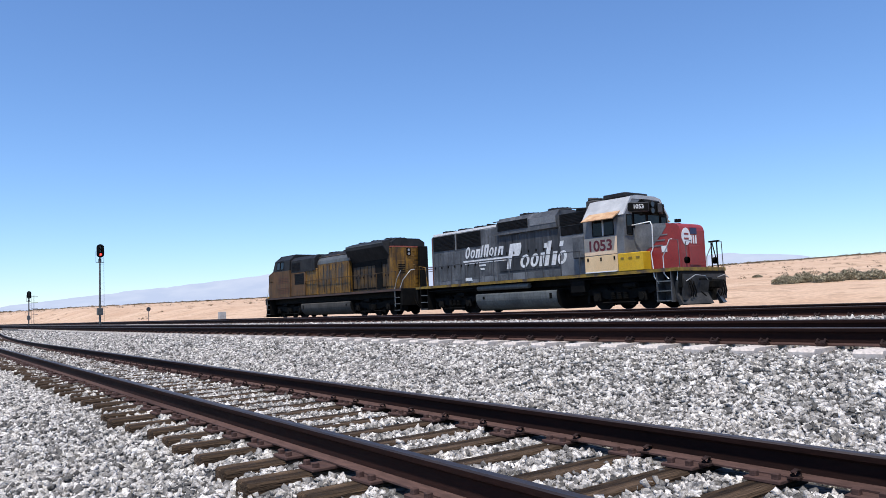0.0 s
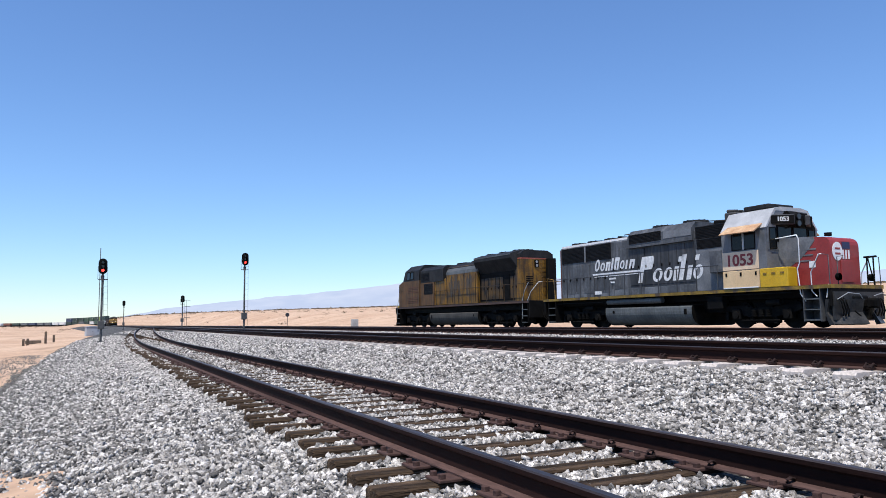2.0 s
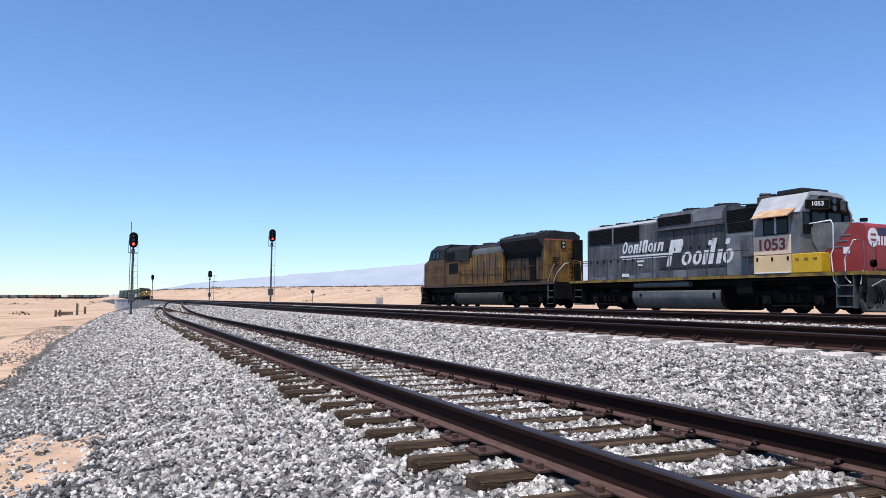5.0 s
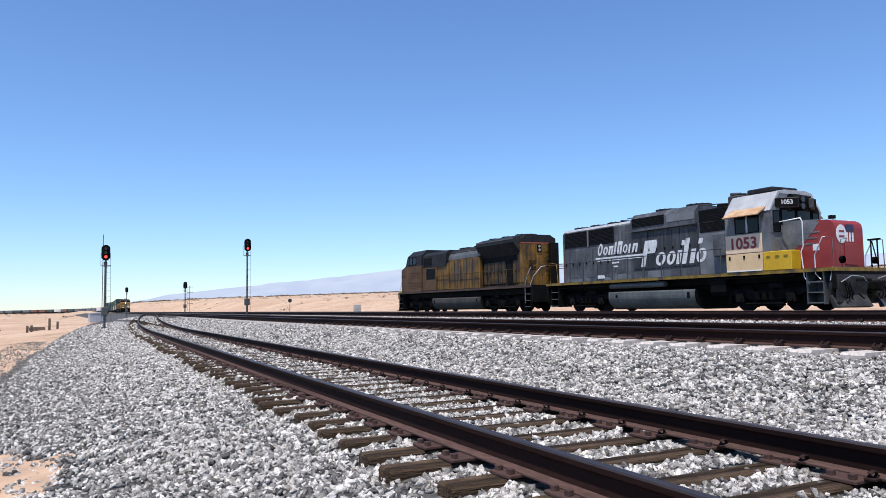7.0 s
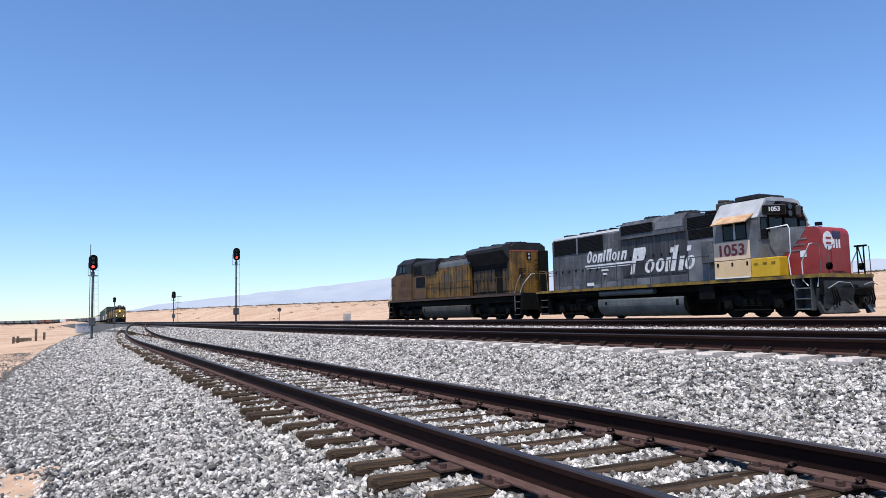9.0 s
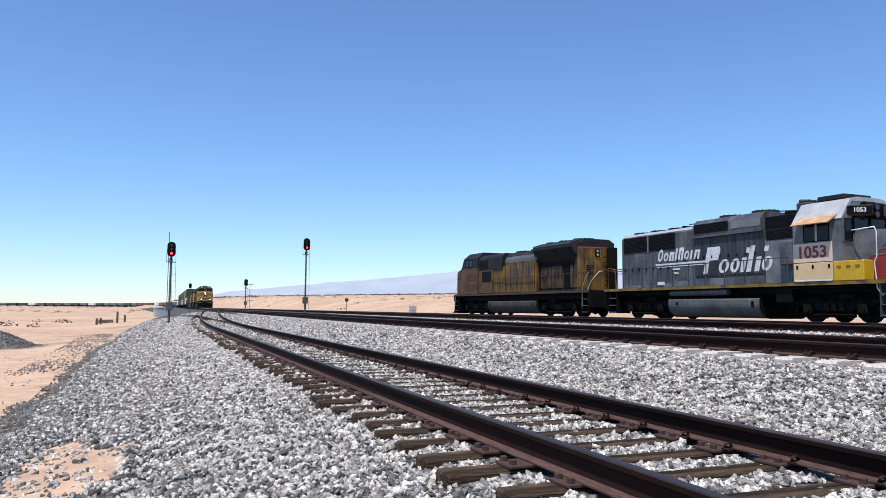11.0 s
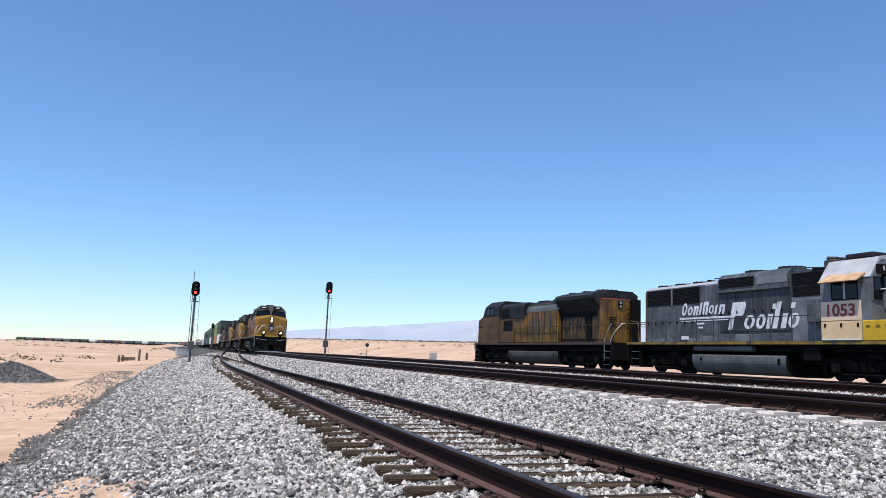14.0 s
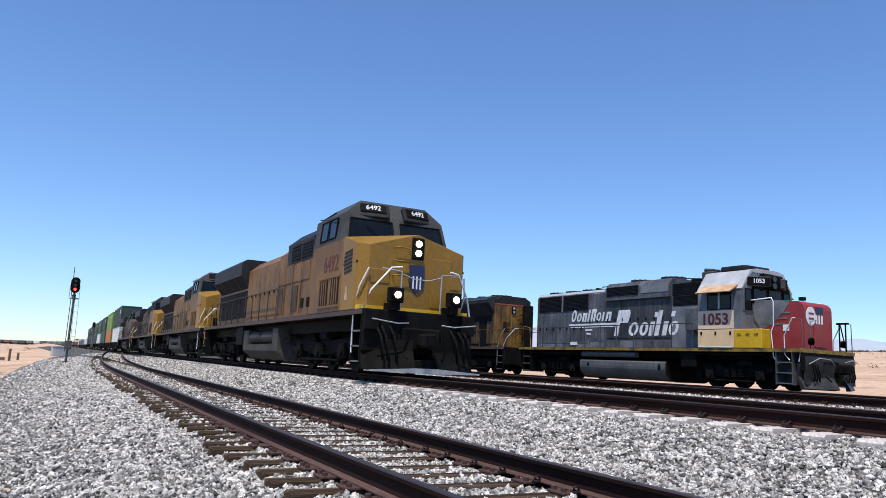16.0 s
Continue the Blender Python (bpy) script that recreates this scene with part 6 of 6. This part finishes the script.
# ---- desert scrub and the far ranges ----
def scrub_mesh(spots, seed, leaves, material="scrub", leaf=0.16):
    rng = random.Random(seed)
    v, f = [], []
    for x, y, z, r, h in spots:
        for _ in range(leaves):
            a, q = rng.random() * math.tau, math.sqrt(rng.random())
            px, py, pz = x + r * q * math.cos(a), y + r * q * math.sin(a), z + h * rng.random() * (1.05 - 0.6 * q)
            s = leaf * r * (0.5 + rng.random()) + 0.02
            d1 = Vector((rng.uniform(-1, 1), rng.uniform(-1, 1), rng.uniform(-0.4, 1))).normalized() * s
            d2 = Vector((rng.uniform(-1, 1), rng.uniform(-1, 1), rng.uniform(-0.6, 0.6))).normalized() * s * 0.6
            p, n = Vector((px, py, pz)), len(v)
            v += [p - d1, p + d2, p + d1, p - d2]
            f.append((n, n + 1, n + 2, n + 3))
    me = bpy.data.meshes.new("scrub")
    me.from_pydata(v, [], f)
    me.materials.append(MAT[material])
    return me


rng = random.Random(4)
spots = []
while len(spots) < 1500:
    b, r = radians(rng.uniform(-25, 78)), 45 + 1300 * rng.random() ** 1.6
    x, y = r * math.sin(b), r * math.cos(b)
    cx = main_line(y)[0] if y < 450 else 0
    if -14 < x - cx < 24 or noise.noise((x * 0.01, y * 0.01, 7)) < -0.05 and r < 500:
        continue
    if x < 0 and r < 75 or rng.random() < 0.35 and x < 0:
        continue
    size = rng.uniform(0.25, 0.8) * (1 + r / 500)
    spots.append((x, y, land(x, y) - 0.05, size, size * rng.uniform(0.5, 0.9)))
tagged(new("desert_scrub", scrub_mesh(spots, 5, 22)), "scattered low dry desert scrub across the sand", "scrub", kind="stuff")
dark = [(r * math.sin(radians(b)), r * math.cos(radians(b)), ground_z(r * math.sin(radians(b)), r * math.cos(radians(b))) - 1.2, s * 1.6, s * 0.9) for b, r, s in [(5.6 + 0.28 * k + 0.1 * math.sin(k * 9), 1250 + 20 * math.sin(k * 5), 2.6 + 1.4 * math.sin(k * 7)) for k in range(18)]]
tagged(new("far_tree_line", scrub_mesh(dark, 6, 160)), "dark far clumps of trees along the desert skyline", "trees", kind="stuff")
rim = []
rng = random.Random(12)
for _ in range(1700):
    b, r = radians(3 + 69 * rng.random() ** 0.8), rng.uniform(1150, 1490)
    x, y = r * math.sin(b), r * math.cos(b)
    w = rng.uniform(2.5, 7.5)
    rim.append((x, y, ground_z(x, y) - 0.3, w, w * rng.uniform(0.25, 0.5)))
tagged(new("far_scrub_rim", scrub_mesh(rim, 15, 26)), "low brown scrub along the far rise of the desert", "scrub", kind="stuff")
for b, r, w, h in ((62.2, 104, 2.3, 2.1), (63.4, 106, 2.7, 2.4), (64.9, 103, 2.5, 2.2), (66.2, 107, 2.9, 2.5), (67.6, 104, 2.6, 2.2), (60.4, 150, 1.3, 1.0)):
    x, y = r * math.sin(radians(b)), r * math.cos(radians(b))
    z, w, h = land(x, y), w * 0.72, h * 0.6
    B = thing("desert_bush", "rounded grey-green desert bush on the sand", "bush", "desert bushes", at=pose(x, y, z))
    tw = Shape()
    for k in range(9):
        a = k * 0.7
        tw.tube([(0.1 * math.cos(a), 0.1 * math.sin(a), -0.1), (0.5 * w * math.cos(a) * 0.6, 0.5 * w * math.sin(a) * 0.6, h * 0.5), (0.8 * w * math.cos(a) * 0.7, 0.8 * w * math.sin(a) * 0.7, h * 0.8)], 0.05, 5, 0.015)
    part("stems", tw, "wood", B)
    part("foliage", scrub_mesh([(0, 0, 0, w, h), (w * 0.3, 0, 0, w * 0.6, h * 1.1), (-w * 0.4, 0.2, 0, w * 0.6, h * 0.85)], int(b * 10), 1100, "bush", 0.065), "bush", B)

# air haze put into the colour: the range glows pale blue, unlit
hz = bpy.data.materials.new("haze_painted_range")
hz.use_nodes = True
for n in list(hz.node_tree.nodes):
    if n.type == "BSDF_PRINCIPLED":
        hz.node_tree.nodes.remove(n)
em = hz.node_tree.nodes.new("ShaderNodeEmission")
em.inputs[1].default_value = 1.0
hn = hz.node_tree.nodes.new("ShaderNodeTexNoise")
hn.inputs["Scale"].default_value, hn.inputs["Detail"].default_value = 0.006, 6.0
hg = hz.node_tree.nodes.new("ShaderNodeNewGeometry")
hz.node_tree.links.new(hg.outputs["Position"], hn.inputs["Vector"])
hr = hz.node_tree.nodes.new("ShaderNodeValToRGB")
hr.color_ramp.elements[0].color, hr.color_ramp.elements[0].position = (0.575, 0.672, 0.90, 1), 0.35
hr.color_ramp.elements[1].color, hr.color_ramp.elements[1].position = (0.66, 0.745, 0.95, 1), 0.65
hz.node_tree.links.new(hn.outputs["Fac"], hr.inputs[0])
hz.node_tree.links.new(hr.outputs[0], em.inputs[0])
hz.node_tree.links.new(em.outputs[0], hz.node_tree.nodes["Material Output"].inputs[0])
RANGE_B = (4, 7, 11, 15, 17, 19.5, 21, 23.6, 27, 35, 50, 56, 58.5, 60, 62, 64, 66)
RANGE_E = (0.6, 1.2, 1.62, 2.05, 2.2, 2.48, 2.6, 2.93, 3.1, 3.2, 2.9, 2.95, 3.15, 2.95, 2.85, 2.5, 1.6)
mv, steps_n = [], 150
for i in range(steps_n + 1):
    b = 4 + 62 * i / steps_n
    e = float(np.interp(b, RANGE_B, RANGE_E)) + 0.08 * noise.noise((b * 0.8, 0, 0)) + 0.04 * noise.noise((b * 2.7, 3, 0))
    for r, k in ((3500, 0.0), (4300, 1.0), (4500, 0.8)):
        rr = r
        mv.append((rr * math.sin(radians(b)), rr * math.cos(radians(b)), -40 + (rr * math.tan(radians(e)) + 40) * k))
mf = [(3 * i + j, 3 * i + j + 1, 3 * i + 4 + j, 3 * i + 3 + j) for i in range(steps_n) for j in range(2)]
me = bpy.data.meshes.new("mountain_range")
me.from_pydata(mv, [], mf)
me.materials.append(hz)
tagged(new("backdrop_mountains", me), "mountain range glowing pale blue, distance haze put into its colour", "mountains", kind="structure")

# ---- ties and fastenings ----
tie_mesh = []
for k in range(4):
    r = random.Random(k)
    s = Shape().box(-1.3 + r.uniform(-0.04, 0.04), 1.3 + r.uniform(-0.05, 0.05), -0.09, 0.09, -0.19, 0.0, 0.014)
    s.v = [(x, y + 0.008 * noise.noise((x * 2, y * 9, k)), z + 0.008 * noise.noise((x * 3, y * 7, k + 5))) for x, y, z in s.v]
    me = s.data("tie")
    me.materials.append(MAT["tie"])
    tie_mesh.append(me)
plate = Shape().box(-0.18, 0.18, -0.1, 0.1, 0.0, 0.02, 0.004)
for x in (-0.14, 0.12):
    for y in (-0.06, 0.06):
        plate.box(x - 0.018, x + 0.018, y - 0.018, y + 0.018, 0.015, 0.05, 0.004)
plate_me = plate.data("tie_plate")
plate_me.materials.append(MAT["foot"])
anchor = Shape().tube([(0.07, 0, 0.02), (0.10, 0, 0.05), (0.12, 0.01, 0.09), (0.09, 0.02, 0.115), (0.055, 0.02, 0.10), (0.045, 0.02, 0.06), (0.06, 0.02, 0.035)], 0.019, 6)
anchor.box(0.045, 0.13, -0.03, 0.05, 0.0, 0.035, 0.006)
anchor.v = [(0.03 + x * 0.62, y * 0.8, z * 0.42) for x, y, z in anchor.v]
anchor_me = anchor.data("rail_anchor")
anchor_me.materials.append(MAT["iron"])
far_ties = Shape()
rng = random.Random(8)
for k in range(-16, 240):
    y = k * TIE_STEP
    x, z = xa(y), za(y) - 0.162 - 0.022
    if k > 110:
        far_ties.box(x - 1.3, x + 1.3, y - 0.115, y + 0.115, z - 0.19, z)
        continue
    t = new("tie", tie_mesh[rng.randrange(4)])
    t.matrix_basis = pose(x + rng.uniform(-0.06, 0.04), y + rng.uniform(-0.035, 0.035), z, 0, rng.uniform(-0.3, 0.3), rng.uniform(-1.4, 1.4))
    t.parent = siding
    if k < 56:
        for side in (-1, 1):
            p = new("tie_plate", plate_me)
            p.parent, p.location = t, (side * GAUGE_HALF, 0, 0.001)
            a = new("rail_anchor", anchor_me)
            a.parent = t
            a.matrix_basis = pose(side * GAUGE_HALF, -side * 0.12, 0.022, 0, 0, 0 if side < 0 else 180)
tagged(part("far_ties", far_ties, "tie", siding), kind="stuff")

cm = Shape().prism([(-1.3, -0.2), (-1.3, -0.03), (-1.27, 0.0), (-0.35, 0.0), (-0.2, -0.03), (0.2, -0.03), (0.35, 0.0), (1.27, 0.0), (1.3, -0.03), (1.3, -0.2)], -0.13, 0.13, "y")
concrete_me = cm.data("concrete_tie")
concrete_me.materials.append(MAT["concrete"])
clip = Shape().box(-0.15, -0.072, -0.06, 0.06, 0.0, 0.055, 0.012)
clip.tube([(-0.16, -0.05, 0.03), (-0.11, -0.05, 0.075), (-0.06, -0.05, 0.05), (-0.06, 0.05, 0.05), (-0.11, 0.05, 0.075), (-0.16, 0.05, 0.03)], 0.017, 6)
clip.v = [(x * 0.92, y * 0.75, z * 0.9) for x, y, z in clip.v]
clip_me = clip.data("rail_clip")
clip_me.materials.append(MAT["iron"])
for owner, cx, cz, k0, k1 in ((main, XB, 0.0, 2, 120), (second, XC, ZC, 6, 100)):
    for k in range(k0, k1):
        y = k * 0.61
        t = new("concrete_tie", concrete_me)
        t.matrix_basis = pose(cx + bend(y) + rng.uniform(-0.02, 0.02), y, cz - 0.188, 0, 0, -math.degrees(math.atan(slope(y))) + rng.uniform(-0.5, 0.5))
        t.parent = owner
        for side in (-1, 1):
            c = new("rail_clip", clip_me)
            c.parent, c.location = t, (side * GAUGE_HALF, 0, 0.002)
hidden = Shape()
for k in range(14, 110):
    y = k * 0.56
    hidden.box(XD - 1.3, XD + 1.3, y - 0.11, y + 0.11, ZD - 0.38, ZD - 0.19)
tagged(part("far_ties", hidden, "tie", far_siding), kind="stuff")

# ---- what moves ----
SPEED, HEAD_AT_END = 28.8, 16.2


def motions():
    """The stack train comes up the main track at a steady pace."""
    back = 0.0
    for car, length in TRAIN:
        rows = []
        for k in range(17):
            s = HEAD_AT_END + SPEED * (16.0 - k) + back
            x, y, h = main_line(s)
            x2, y2, h2 = main_line(s + length)
            rows.append((float(k), pose(x, y, 0.0, 0, 0, math.degrees(math.atan2(-(x2 - x), y2 - y)))))
        if length > 22:
            car.scale = (1.02, 1.0, 1.03)
        walk(car, rows)
        back += length + gap


motions()
